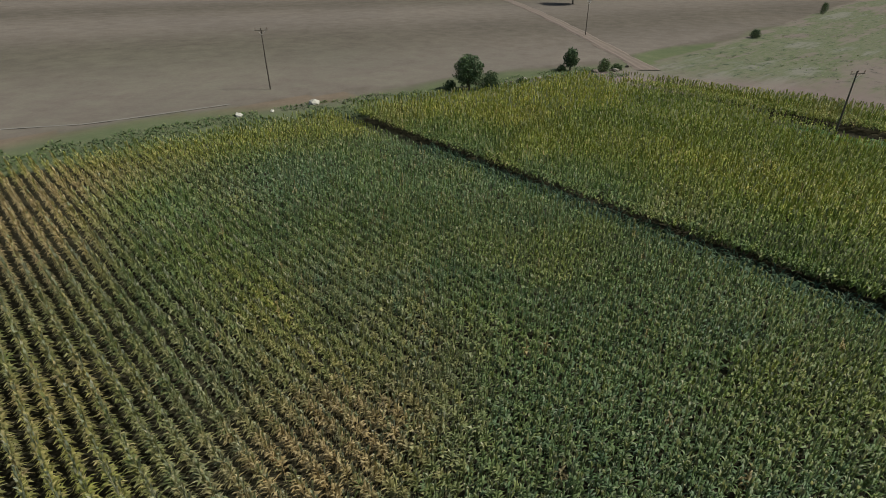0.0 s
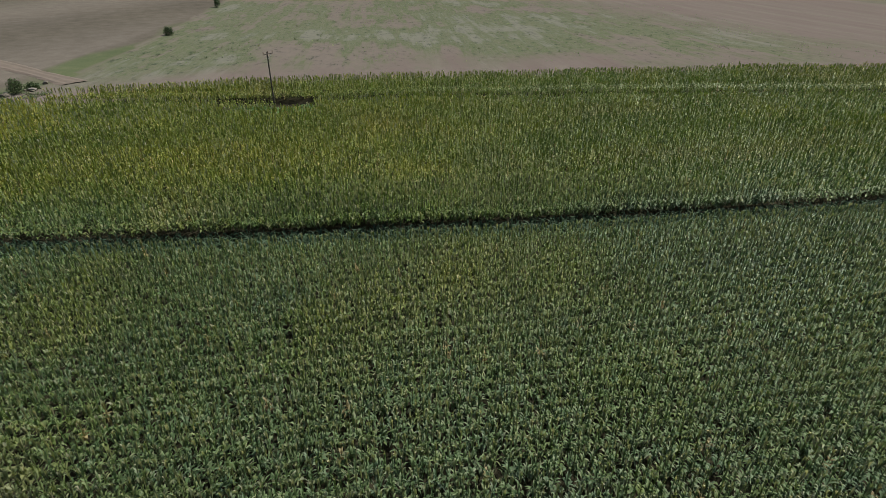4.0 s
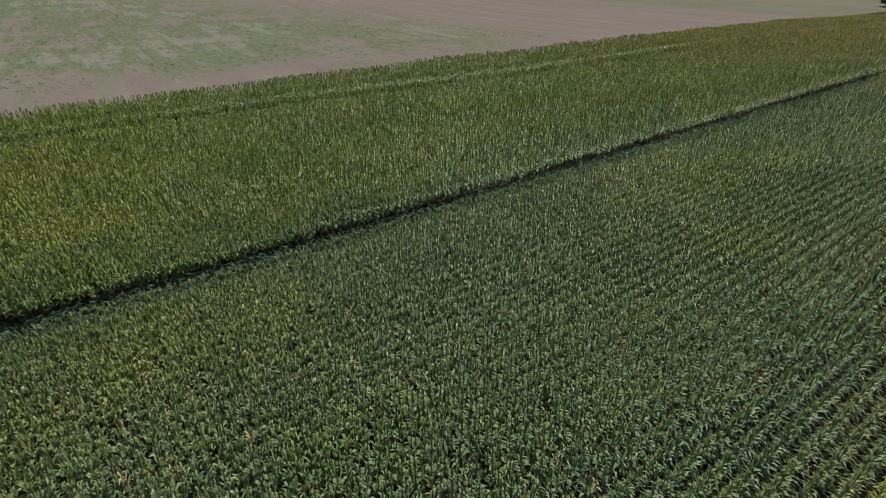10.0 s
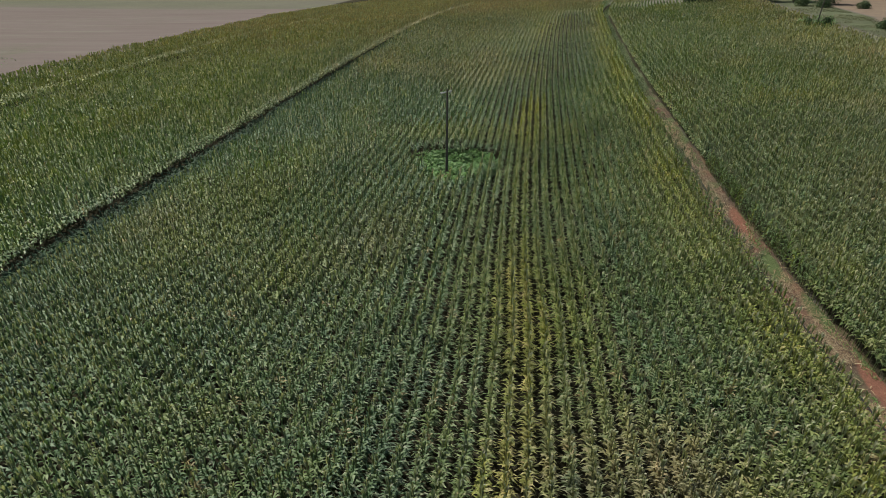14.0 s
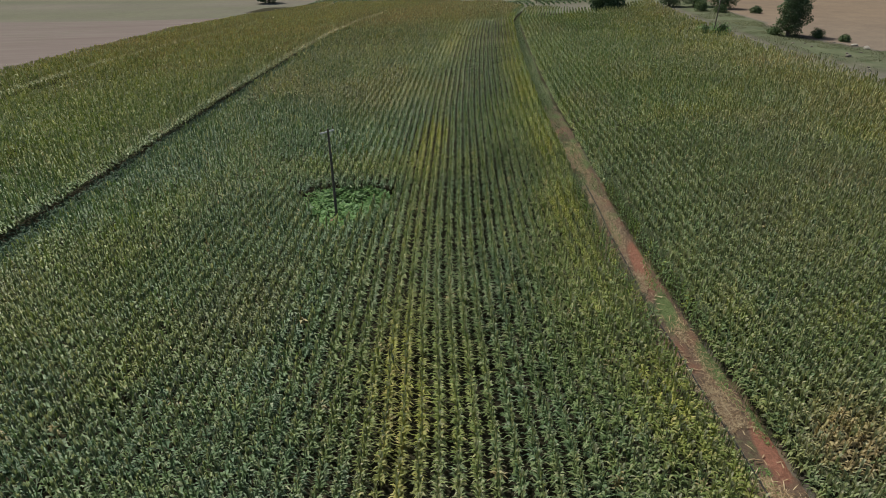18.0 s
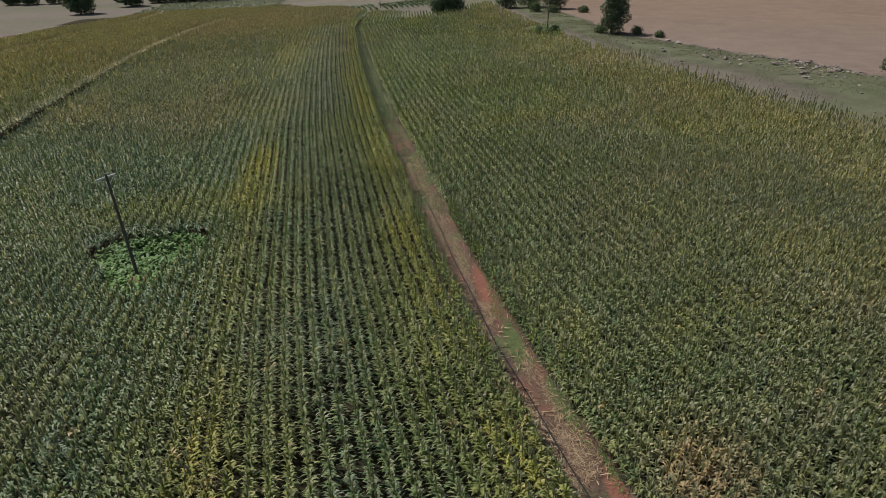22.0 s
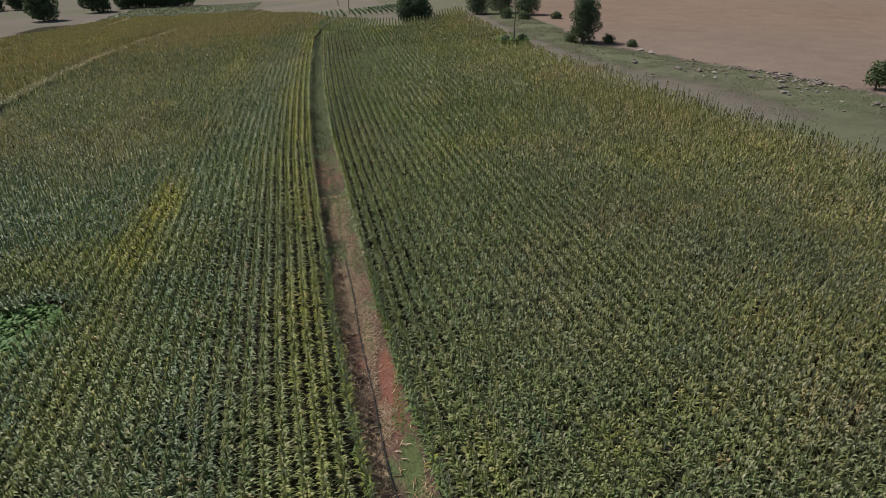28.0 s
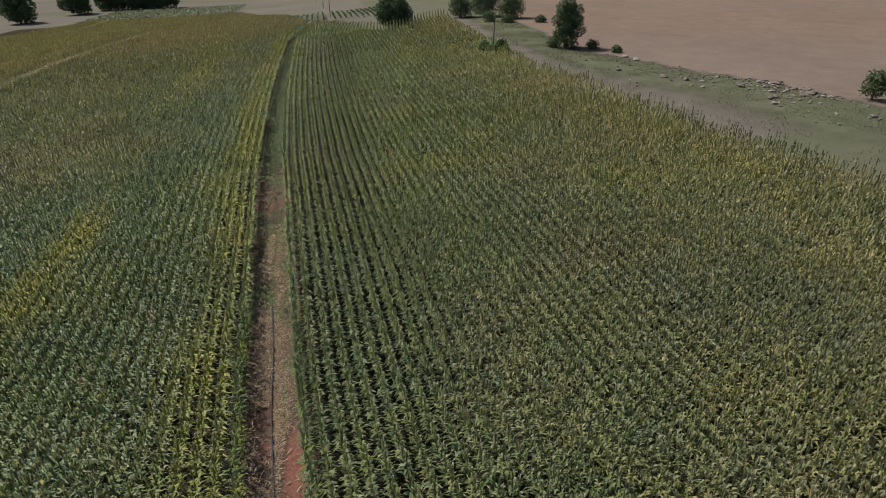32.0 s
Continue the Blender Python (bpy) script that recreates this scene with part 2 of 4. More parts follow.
def lane_x(y):
    """Middle of the long grassy lane between the west and the middle field."""
    y = np.asarray(y, float)
    return -21.9 + 0.0007 * np.maximum(y - 75, 0) ** 2


def lane_near(y):
    """Half width of the lane on its east side, narrower to the north."""
    return np.interp(y, (10, 60), (1.55, 0.95))


def lane_far(y):
    """Half width of the lane on its west side."""
    return np.interp(y, (0, 60), (1.8, 1.1))


pipe_x = line([(-40, 23.2), (-20, 21.3), (-13.2, 20.4), (-10.6, 20.05), (-8, 19.85), (-5, 19.65), (-2, 19.45), (4, 19.15), (10, 18.8)])
path_x = line([(-130, 27.0), (-60, 25.0), (-20, 21.6), (-13, 20.6), (-5, 19.75), (0, 19.35), (10, 18.75), (27, 17.75), (46, 17.2), (67, 17.0), (98, 17.2), (112, 18.8), (125, 21.2), (140, 25.0), (200, 34.0)])
path_half = line([(-130, 1.1), (-13, 1.05), (0, 1.0), (22, 1.0), (36, 0.9), (80, 0.75), (110, 0.6), (200, 0.55)])
east_x = line([(-130, 110.0), (-40, 83.0), (10, 64.0), (25, 58.0), (40, 55.5), (55, 52.6), (75, 51.4), (100, 52.0), (140, 54.5)])
brown_x = line([(-130, 135.0), (-40, 104.0), (15, 87.0), (29, 81.5), (38, 78.4), (48, 72.4), (65, 64.5), (96, 65.0), (140, 70.0), (300, 90.0)])
west_x = line([(-100, -63.0), (-82, -69.7), (-69, -73.6), (-46, -76.0), (-10, -75.9), (40, -74.3), (76, -76.5), (125, -81.0), (200, -90.0), (400, -120.0)])
thin_x = line([(-120, -62.1), (-85, -62.7), (-57, -62.9), (-40, -63.6), (-14, -61.6), (10, -58.1), (120, -58.3), (300, -59.5)])


def south_y(x):
    return np.interp(x, (-80, -70, -40, -30, -10, 10, 60, 120), (-96.0, -99.0, -102.5, -105.5, -107.5, -110.0, -118.0, -126.0))


def north_y(x):
    return np.interp(x, (-80, -5, 20, 28, 37, 48, 60), (240.0, 230.0, 127.0, 118.0, 106.0, 121.0, 134.0))


def part(name, bm, mat, parent=None, label=""):
    me = bpy.data.meshes.new(name)
    if isinstance(bm, tuple):
        me.from_pydata(*bm)
    else:
        bm.to_mesh(me)
        bm.free()
    me.materials.append(mat)
    ob = new(name, me)
    if parent is not None:
        ob.parent = parent
    if label:
        tagged(ob, label)
    return ob


# ---- ground ----
def axis(lo, hi, a, b, step, wide):
    inner = np.arange(a, b + 0.01, step)
    left, right, d = [], [], wide
    p = a
    while p > lo:
        p -= d
        left.append(p)
        d *= 1.06 if p > lo / 6 else 1.3
    p, d = b, wide
    while p < hi:
        p += d
        right.append(p)
        d *= 1.06 if p < hi / 6 else 1.3
    return np.concatenate([left[::-1], inner, right])


def soft_step(v, lo, hi):
    return np.clip((v - lo) / (hi - lo), 0, 1)


def smooth_noise(x, y, seed, size):
    """Slow random drift over the plan, 0 to 1."""
    rng = np.random.default_rng(seed)
    grid = rng.random((64, 64))
    u, v = (x / size) % 63, (y / size) % 63
    i, j = u.astype(int), v.astype(int)
    a, b = u - i, v - j
    a, b = a * a * (3 - 2 * a), b * b * (3 - 2 * b)
    return (grid[i, j] * (1 - a) + grid[i + 1, j] * a) * (1 - b) + (grid[i, j + 1] * (1 - a) + grid[i + 1, j + 1] * a) * b


def build_ground():
    xs, ys = axis(-2600, 2600, -92, 100, 1.6, 3.0), axis(-2600, 2600, -135, 140, 1.6, 3.0)
    xs = np.union1d(xs, np.arange(14.0, 29.0, 0.45))
    gx, gy = np.meshgrid(xs, ys)
    rng = np.random.default_rng(3)
    gz = ground_z(gx, gy) + rng.normal(0, 0.02, gx.shape)
    nx, ny = len(xs), len(ys)
    idx = np.arange(nx * ny).reshape(ny, nx)
    faces = np.stack([idx[:-1, :-1], idx[:-1, 1:], idx[1:, 1:], idx[1:, :-1]], -1).reshape(-1, 4)
    me = bpy.data.meshes.new("ground")
    me.from_pydata(np.stack([gx, gy, gz], -1).reshape(-1, 3).tolist(), [], faces.tolist())
    me.polygons.foreach_set("use_smooth", [True] * len(me.polygons))
    grass, red, pale = (np.zeros_like(gx) for _ in range(3))
    wob = 2.5 * np.sin(gx * 0.13 + 1.3 * np.sin(gy * 0.07)) + 1.5 * np.sin(gy * 0.21 + gx * 0.05)
    # strip along the east edge: a worn track, then rank grass, then smooth reddish ploughland
    ex, bx = east_x(gy), brown_x(gy)
    strip = (gx > ex - 1) & (gx < bx)
    share = (gx - ex) / np.maximum(bx - ex, 1) + 0.02 * wob
    grass = np.where(strip, 0.34 + 0.40 * soft_step(share, 0.38, 0.5) * (0.6 + 0.6 * smooth_noise(gx * 1.5 + 100, gy + 100, 59, 6)), grass)
    pale = np.where(strip, 0.70 - 0.30 * soft_step(share, 0.30, 0.45), pale)
    grass = np.where(strip & (gy < 22) & (share > 0.1), 0.7 + 0.05 * wob, grass)
    red = np.where(gx >= bx, 0.44 + 0.05 * np.sin(gy * 0.05 + gx * 0.03), red)
    pale = np.where(gx >= bx, 0.84 + 0.10 * (smooth_noise(gx + 300, gy + 300, 55, 25) - 0.5), pale)
    # south: weedy margin, thin red verge, then stubble
    sy = south_y(gx) - gy
    far_south = (sy > 0) & (gx < 80)
    grass = np.where(far_south, 1 - soft_step(sy + wob, 7.0, 13.0), grass)
    red = np.where(far_south & (sy > 8) & (sy < 13) & (gx > -30), 0.36, red)
    pale = np.where(far_south, 0.62, pale)
    stub = far_south & (sy > 13)
    pale = np.where(stub, 0.66 + 0.10 * np.sin((gx * 0.3 + gy) * 0.08), pale)
    grass = np.where(stub, 0.17 + 0.14 * np.sin(gx * 0.021 + 2) * np.sin(gy * 0.03 + gx * 0.01), grass)
    # west: pinkish brown headland, then worn pasture that thins out again to the north
    wx = west_x(gy) - gx
    west = (wx > 0) & (gy > south_y(np.clip(gx, -80, 120)) - 4 - 0.06 * wx)
    turf = np.where(west, soft_step(wx + 2 * wob, 6, 34) * (1 - 0.75 * soft_step(gy + 0.25 * wx, 20, 90)), 0)
    bare = np.where(west, 1.0, 0)
    pale = np.where(west, 0.7, pale)
    turf = np.where(strip & (share > 0.42), 0.3, turf)
    grass = np.where(west & (wx < 2.5), 0.5, grass)
    # north: green plots
    nn = (gy > north_y(np.clip(gx, -80, 60))) & (gx < bx) & (gx > west_x(gy))
    grass = np.where(nn, 0.55 + 0.5 * (smooth_noise(gx + 200, gy * 0.4 + 200, 57, 18) - 0.4), grass)
    pale = np.where(nn, 0.75, pale)
    # far north: khaki plots on both sides of the hedge
    turf, bare = (np.where(gy > 190, 0, a) for a in (turf, bare))
    far_north = (gy > 190) & ~((gx > west_x(gy)) & (gx < ex - 1) & (gy < north_y(np.clip(gx, -80, 60)))) & (gx < 40)
    plots = smooth_noise(gx * 0.3 + 400, gy + 400, 58, 16)
    grass = np.where(far_north, 0.42 + 0.3 * (plots - 0.4), grass)
    red = np.where(far_north, 0.1, red)
    pale = np.where(far_north, 0.9, pale)
    # corn ground is bare, its soil colour darkened as row shade; lanes are grassy
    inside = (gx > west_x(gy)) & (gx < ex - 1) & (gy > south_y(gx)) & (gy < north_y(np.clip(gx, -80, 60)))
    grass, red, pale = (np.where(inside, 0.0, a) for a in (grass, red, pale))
    dl, dp = np.abs(gx - lane_x(gy)), np.abs(gx - path_x(gy))
    grass = np.where(inside & (dl < 1.6), 0.45, grass)
    on_path = inside & (dp < np.where(gy > 16, path_half(gy) + 0.15, 1.5))
    grass = np.where(on_path, np.where(gy > 16, 0.8, 0.30 + 0.3 * np.sin(gy * 0.7)), grass)
    pale = np.where(on_path & (gy < 16), 0.45, pale)
    red = np.where(on_path & (gy < 16), 0.35 + 0.35 * np.sin(gy * 0.55 + 4.8), red)
    col = np.stack([grass, red, pale, np.ones_like(gx)], -1).reshape(-1).astype(np.float32)
    me.color_attributes.new("zone", "FLOAT_COLOR", "POINT").data.foreach_set("color", col)
    lot = np.stack([turf, bare, 0 * gx, np.ones_like(gx)], -1).reshape(-1).astype(np.float32)
    me.color_attributes.new("pasture", "FLOAT_COLOR", "POINT").data.foreach_set("color", lot)
    me.materials.append(EARTH)
    return tagged(new("ground", me), "rolling farmland of brown stubble, red soil and dry grass", "ground", kind="structure")


build_ground()


def path_earth():
    m, nt, b = material("trodden_red_earth", 0.95, 0.05)
    fine, grit, patch = noise_of(nt, 9.0, 6, 0.75), noise_of(nt, 28.0, 3, 0.7), noise_of(nt, 0.55, 4, 0.6)
    green = noise_of(nt, 0.42, 3, 0.55, None, (1.0, 0.7, 1.0, 30))
    col = ramp(nt, patch, [(0.36, (0.080, 0.058, 0.044)), (0.54, (0.118, 0.080, 0.059)), (0.68, (0.160, 0.082, 0.060))])
    grown = nt.nodes.new("ShaderNodeAttribute")
    grown.attribute_name = "grown"
    r = nt.nodes.new("ShaderNodeMapRange")
    r.inputs["From Min"].default_value, r.inputs["From Max"].default_value = 0.58, 0.70
    nt.links.new(maths(nt, "ADD", maths(nt, "ADD", green, maths(nt, "MULTIPLY", grown.outputs["Fac"], 0.42)), maths(nt, "MULTIPLY", maths(nt, "SUBTRACT", fine, 0.5), 0.25)), r.inputs["Value"])
    col = mixed(nt, r.outputs[0], col, ramp(nt, fine, [(0.3, (0.070, 0.092, 0.040)), (0.7, (0.115, 0.132, 0.062))]))
    xyz = nt.nodes.new("ShaderNodeSeparateXYZ")
    nt.links.new(nt.nodes.new("ShaderNodeNewGeometry").outputs["Position"], xyz.inputs[0])

    def stain(cx, cy, rx, ry):
        a = maths(nt, "POWER", maths(nt, "MULTIPLY", maths(nt, "SUBTRACT", xyz.outputs[0], cx), 1 / rx), 2)
        c = maths(nt, "POWER", maths(nt, "MULTIPLY", maths(nt, "SUBTRACT", xyz.outputs[1], cy), 1 / ry), 2)
        d = maths(nt, "ADD", maths(nt, "ADD", a, c), maths(nt, "MULTIPLY", maths(nt, "SUBTRACT", fine, 0.5), 1.6))
        s = nt.nodes.new("ShaderNodeMapRange")
        s.inputs["From Min"].default_value, s.inputs["From Max"].default_value = 1.2, 0.7
        nt.links.new(d, s.inputs["Value"])
        return s.outputs[0]

    for spot in ((20.55, -5.8, 0.45, 2.9), (22.5, -19.6, 0.5, 1.6)):
        col = mixed(nt, stain(*spot), col, (0.185, 0.086, 0.062))
    for spot in ((20.95, -10.3, 0.45, 1.6), (22.0, -14.4, 0.6, 1.6), (22.8, -17.9, 0.4, 1.0), (19.85, -1.8, 0.3, 1.7), (19.0, 6.0, 0.6, 1.3)):
        col = mixed(nt, stain(*spot), col, (0.085, 0.105, 0.045))
    col = mixed(nt, 1.0, col, ramp(nt, fine, [(0.3, (0.62, 0.62, 0.62)), (0.7, (1.3, 1.3, 1.3))]), "MULTIPLY")
    col = mixed(nt, 1.0, col, ramp(nt, grit, [(0.3, (0.72, 0.72, 0.72)), (0.7, (1.2, 1.2, 1.2))]), "MULTIPLY")
    nt.links.new(col, b.inputs["Base Color"])
    bumped(nt, b, fine, 0.9, 0.08)
    return m


def build_path():
    """The trodden dirt path, with two shallow wheel tracks, between the middle and the east field."""
    ys = np.arange(-75, 30, 0.25)
    across = np.array((-1.45, -1.0, -0.75, -0.45, -0.1, 0.15, 0.5, 0.8, 1.1, 1.45))
    rise = np.array((-0.05, 0.05, 0.03, 0.04, 0.07, 0.06, 0.03, 0.04, 0.05, -0.05))
    rng = np.random.default_rng(8)
    gx = path_x(ys)[:, None] + across[None]
    gy = np.repeat(ys[:, None], len(across), 1)
    end = np.clip((30 - gy) / 5, 0, 1)
    gz = ground_z(gx, gy) + (rise[None] + 0.02) * end + rng.normal(0, 0.012, gx.shape) - 0.03 * (1 - end)
    nx, ny = gx.shape[1], gx.shape[0]
    idx = np.arange(nx * ny).reshape(ny, nx)
    faces = np.stack([idx[:-1, :-1], idx[:-1, 1:], idx[1:, 1:], idx[1:, :-1]], -1).reshape(-1, 4)
    ob = part("dirt_path", (np.stack([gx, gy, gz], -1).reshape(-1, 3).tolist(), [], faces.tolist()), path_earth())
    green = np.clip(0.10 + 0.85 * soft_step(gy - 9 * across[None], -6, 8) + 0.25 * np.sin(gy * 0.45 + 1) * soft_step(gy, -20, 0), 0, 1)
    tone = np.stack([green, 0 * gx, 0 * gx, np.ones_like(gx)], -1).reshape(-1).astype(np.float32)
    ob.data.color_attributes.new("grown", "FLOAT_COLOR", "POINT").data.foreach_set("color", tone)
    tagged(ob, "trodden red-brown dirt path with grassy patches", "path", kind="structure")


build_path()


def build_track():
    """The dirt track that climbs away to the south-west, two worn wheel marks in it."""
    t = np.arange(0, 330, 1.5)
    cx, cy = -78.5 - 0.60 * t - 1.5 * np.sin(t * 0.02), -98.5 - 0.80 * t + 1.5 * np.sin(t * 0.025)
    off = np.array((-1.9, -1.3, -0.7, 0.0, 0.7, 1.3, 1.9))
    rng = np.random.default_rng(9)
    wide = off[None] * (1 + 0.10 * np.sin(t * 0.3 + 1)[:, None]) + rng.normal(0, 0.08, (len(t), 7))
    gx, gy = cx[:, None] + 0.80 * wide, cy[:, None] - 0.60 * wide
    gz = ground_z(gx, gy) + np.array((0.02, 0.16, 0.10, 0.15, 0.10, 0.16, 0.02))[None]
    idx = np.arange(gx.size).reshape(gx.shape)
    faces = np.stack([idx[:-1, :-1], idx[:-1, 1:], idx[1:, 1:], idx[1:, :-1]], -1).reshape(-1, 4)
    ob = part("dirt_track", (np.stack([gx, gy, gz], -1).reshape(-1, 3).tolist(), [], faces.tolist()), plain("track_earth", (0.122, 0.092, 0.078), (0.152, 0.116, 0.098), 0.95, 0.6))
    tagged(ob, "pale reddish dirt track climbing over stubble", "track", kind="structure")


build_track()


# ---- corn ----
def corn_template(rng, leaves, broad, spine, segments, width, tassel, length):
    """Vertices, faces and material slot (0 leaf, 1 tassel) of one slender upright plant about 1.95 m tall with its tassel."""
    verts, faces, slots = [], [], []
    lean = rng.normal(0, 0.025, 2)
    if segments > 2:
        for z, r in ((0, 0.018), (1.6, 0.010)):
            for k in range(3):
                a = k * 2.094
                verts.append((lean[0] * z + r * math.cos(a), lean[1] * z + r * math.sin(a), z))
        for k in range(3):
            faces.append((k, (k + 1) % 3, 3 + (k + 1) % 3, 3 + k))
            slots.append(0)
    turn = rng.choice((0, math.pi))
    for n in range(broad):
        # the broad lower leaves, which close the gap between the rows
        a = turn + n * math.pi * 2 / broad + rng.normal(0, 0.4)
        c, d, w, reach = math.cos(a), math.sin(a), 1.5 * width, rng.uniform(0.30, 0.42)
        z = rng.uniform(0.35, 0.85)
        i = len(verts)
        verts += [(0, 0, z), (c * reach * 0.5 - d * w, d * reach * 0.5 + c * w, z + 0.26), (c * reach, d * reach, z + 0.14), (c * reach * 0.5 + d * w, d * reach * 0.5 - c * w, z + 0.26)]
        faces.append((i, i + 1, i + 2, i + 3))
        slots.append(0)
    for n in range(leaves):
        f = (n + 0.5) / leaves
        z0 = 0.45 + 0.72 * f ** 0.9
        a = turn + n * math.pi + rng.normal(0, 0.5)
        size = length * (1.10 - 0.60 * f ** 1.3) * rng.uniform(0.85, 1.15)
        rise = radians(rng.uniform(58, 74) + 10 * f)
        dx, dy = math.cos(a), math.sin(a)
        base = len(verts)
        bx, by = lean[0] * z0, lean[1] * z0
        if segments == 1:
            # a bent leaf of two faces: up from the stalk to its widest place, then over to the tip
            mx, mz = 0.55 * size * math.cos(rise), z0 + 0.55 * size * math.sin(rise)
            tx, tz = mx + 0.36 * size, mz - rng.uniform(-0.08, 0.28) * size
            verts += [(bx, by, z0), (bx + dx * mx - dy * width, by + dy * mx + dx * width, mz), (bx + dx * tx, by + dy * tx, tz), (bx + dx * mx + dy * width, by + dy * mx - dx * width, mz)]
            faces += [(base, base + 3, base + 1), (base + 1, base + 3, base + 2)]
            slots += [0, 0]
            continue
        droop = (rise + radians(rng.uniform(-5, 45))) / (segments - 1)
        px, pz, ang = 0.0, z0, rise
        for s in range(segments + 1):
            t = s / segments
            w = width * (0.55 + 1.6 * t * (1 - t)) * (1 - t) ** 0.35 if s < segments else 0
            if s < segments:
                verts.append((bx + dx * px - dy * w, by + dy * px + dx * w, pz + 0.12 * w))
                verts.append((bx + dx * px + dy * w, by + dy * px - dx * w, pz - 0.12 * w))
            else:
                verts.append((bx + dx * px, by + dy * px, pz))
            px += size / segments * math.cos(ang)
            pz += size / segments * math.sin(ang)
            ang -= droop
        for s in range(segments):
            i = base + 2 * s
            faces.append((i, i + 1, i + 3, i + 2) if s < segments - 1 else (i, i + 1, i + 2))
            slots.append(0)
    bx, by = lean[0] * 1.5, lean[1] * 1.5
    for n in range(spine):
        # narrow upright leaves at the top, which stand over the row as a pale crest
        a = rng.uniform(0, 6.283)
        c, d, w, out = math.cos(a), math.sin(a), (0.9 if segments > 1 else 0.75) * width, rng.uniform(0.02, 0.06)
        z, mid, far, i = rng.uniform(1.1, 1.3), rng.uniform(1.58, 1.82), rng.uniform(0.07, 0.15), len(verts)
        tip = mid + rng.uniform(0.0, 0.14)
        verts += [(bx, by, z), (bx + c * out - d * w, by + d * out + c * w, mid), (bx + c * far, by + d * far, tip), (bx + c * out + d * w, by + d * out - c * w, mid)]
        faces += [(i, i + 3, i + 1), (i + 1, i + 3, i + 2)]
        slots.append(0)
        slots[-1] = int(rng.random() < (0.5 if segments > 1 else 0.22))
        slots.append(slots[-1])
    for n in range(tassel):
        a = n * 6.28 / max(tassel - 1, 1) + rng.normal(0, 0.4)
        out, up = (0.0, 0.42) if n == 0 else (rng.uniform(0.06, 0.13), rng.uniform(0.22, 0.36))
        w = 0.019 if segments > 2 else 0.028
        i = len(verts)
        verts += [(bx - w * math.sin(a), by + w * math.cos(a), 1.46), (bx + w * math.sin(a), by - w * math.cos(a), 1.46), (bx + out * math.cos(a), by + out * math.sin(a), 1.53 + up)]
        faces.append((i, i + 1, i + 2))
        slots.append(1)
    return np.array(verts), faces, slots


TRNG = np.random.default_rng(11)
KINDS = (
    [corn_template(TRNG, 8, 4, 4, 3, 0.045, 5, 0.60) for _ in range(16)],
    [corn_template(TRNG, 7, 4, 4, 2, 0.052, 3, 0.58) for _ in range(16)],
    [corn_template(TRNG, 4, 3, 3, 1, 0.060, 0, 0.56) for _ in range(16)],
    [corn_template(TRNG, 3, 2, 2, 1, 0.078, 0, 0.54) for _ in range(16)],
    [corn_template(TRNG, 2, 1, 2, 1, 0.100, 0, 0.56) for _ in range(16)],
)
FLIGHT = ((12, -52), (8, -45), (12, -34), (22, -22))


def off_flight(x, y):
    return np.min([np.hypot(x - a, y - b) for a, b in FLIGHT], axis=0)


def corn_mesh(name, x, y, size, tone, detail, label):
    """One mesh of plants at x, y. tone: yellow, dry and olive shares of each plant; detail: 0 near to 4 far."""
    rng = np.random.default_rng(5)
    vs, loops, counts, mats, tones, base = [], [], [], [], [], 0
    for level, templates in enumerate(KINDS):
        pick = rng.integers(0, len(templates), len(x))
        for k, (tv, tf, ts) in enumerate(templates):
            here = np.where((detail == level) & (pick == k))[0]
            if not len(here):
                continue
            n = len(here)
            # leaves stand across the row, the plants a little turned in it
            a, s = rng.normal(0, 0.4, n) + math.pi * rng.integers(0, 2, n), size[here]
            c, d = np.cos(a) * s, np.sin(a) * s
            px = tv[None, :, 0] * c[:, None] - tv[None, :, 1] * d[:, None] + x[here, None]
            py = tv[None, :, 0] * d[:, None] + tv[None, :, 1] * c[:, None] + y[here, None]
            pz = tv[None, :, 2] * s[:, None] + ground_z(x[here], y[here])[:, None]
            vs.append(np.stack([px, py, pz], -1).reshape(-1, 3))
            flat = np.concatenate([np.array(f) for f in tf])
            loops.append((flat[None] + base + len(tv) * np.arange(n)[:, None]).ravel())
            counts.append(np.tile([len(f) for f in tf], n))
            mats.append(np.tile(ts, n))
            tones.append(np.repeat(tone[here], len(tv), axis=0))
            base += n * len(tv)
    vs, loops, counts, mats, tones = (np.concatenate(a) for a in (vs, loops, counts, mats, tones))
    me = bpy.data.meshes.new(name)
    me.vertices.add(len(vs))
    me.vertices.foreach_set("co", vs.ravel().astype(np.float32))
    me.loops.add(len(loops))
    me.loops.foreach_set("vertex_index", loops.astype(np.int32))
    me.polygons.add(len(counts))
    me.polygons.foreach_set("loop_start", np.concatenate([[0], np.cumsum(counts)[:-1]]).astype(np.int32))
    for m in (CORN, TASSEL):
        me.materials.append(m)
    me.polygons.foreach_set("material_index", mats.astype(np.int32))
    me.update(calc_edges=True)
    me.color_attributes.new("tone", "FLOAT_COLOR", "POINT").data.foreach_set("color", tones.ravel().astype(np.float32))
    return tagged(new(name, me), label, "corn", kind="stuff")


HOLES = ((0.2, 1.6, 3.4, 1.0), (-58.2, -64.9, 3.0, 2.1), (50.0, 69.5, 3.6, 1.0))


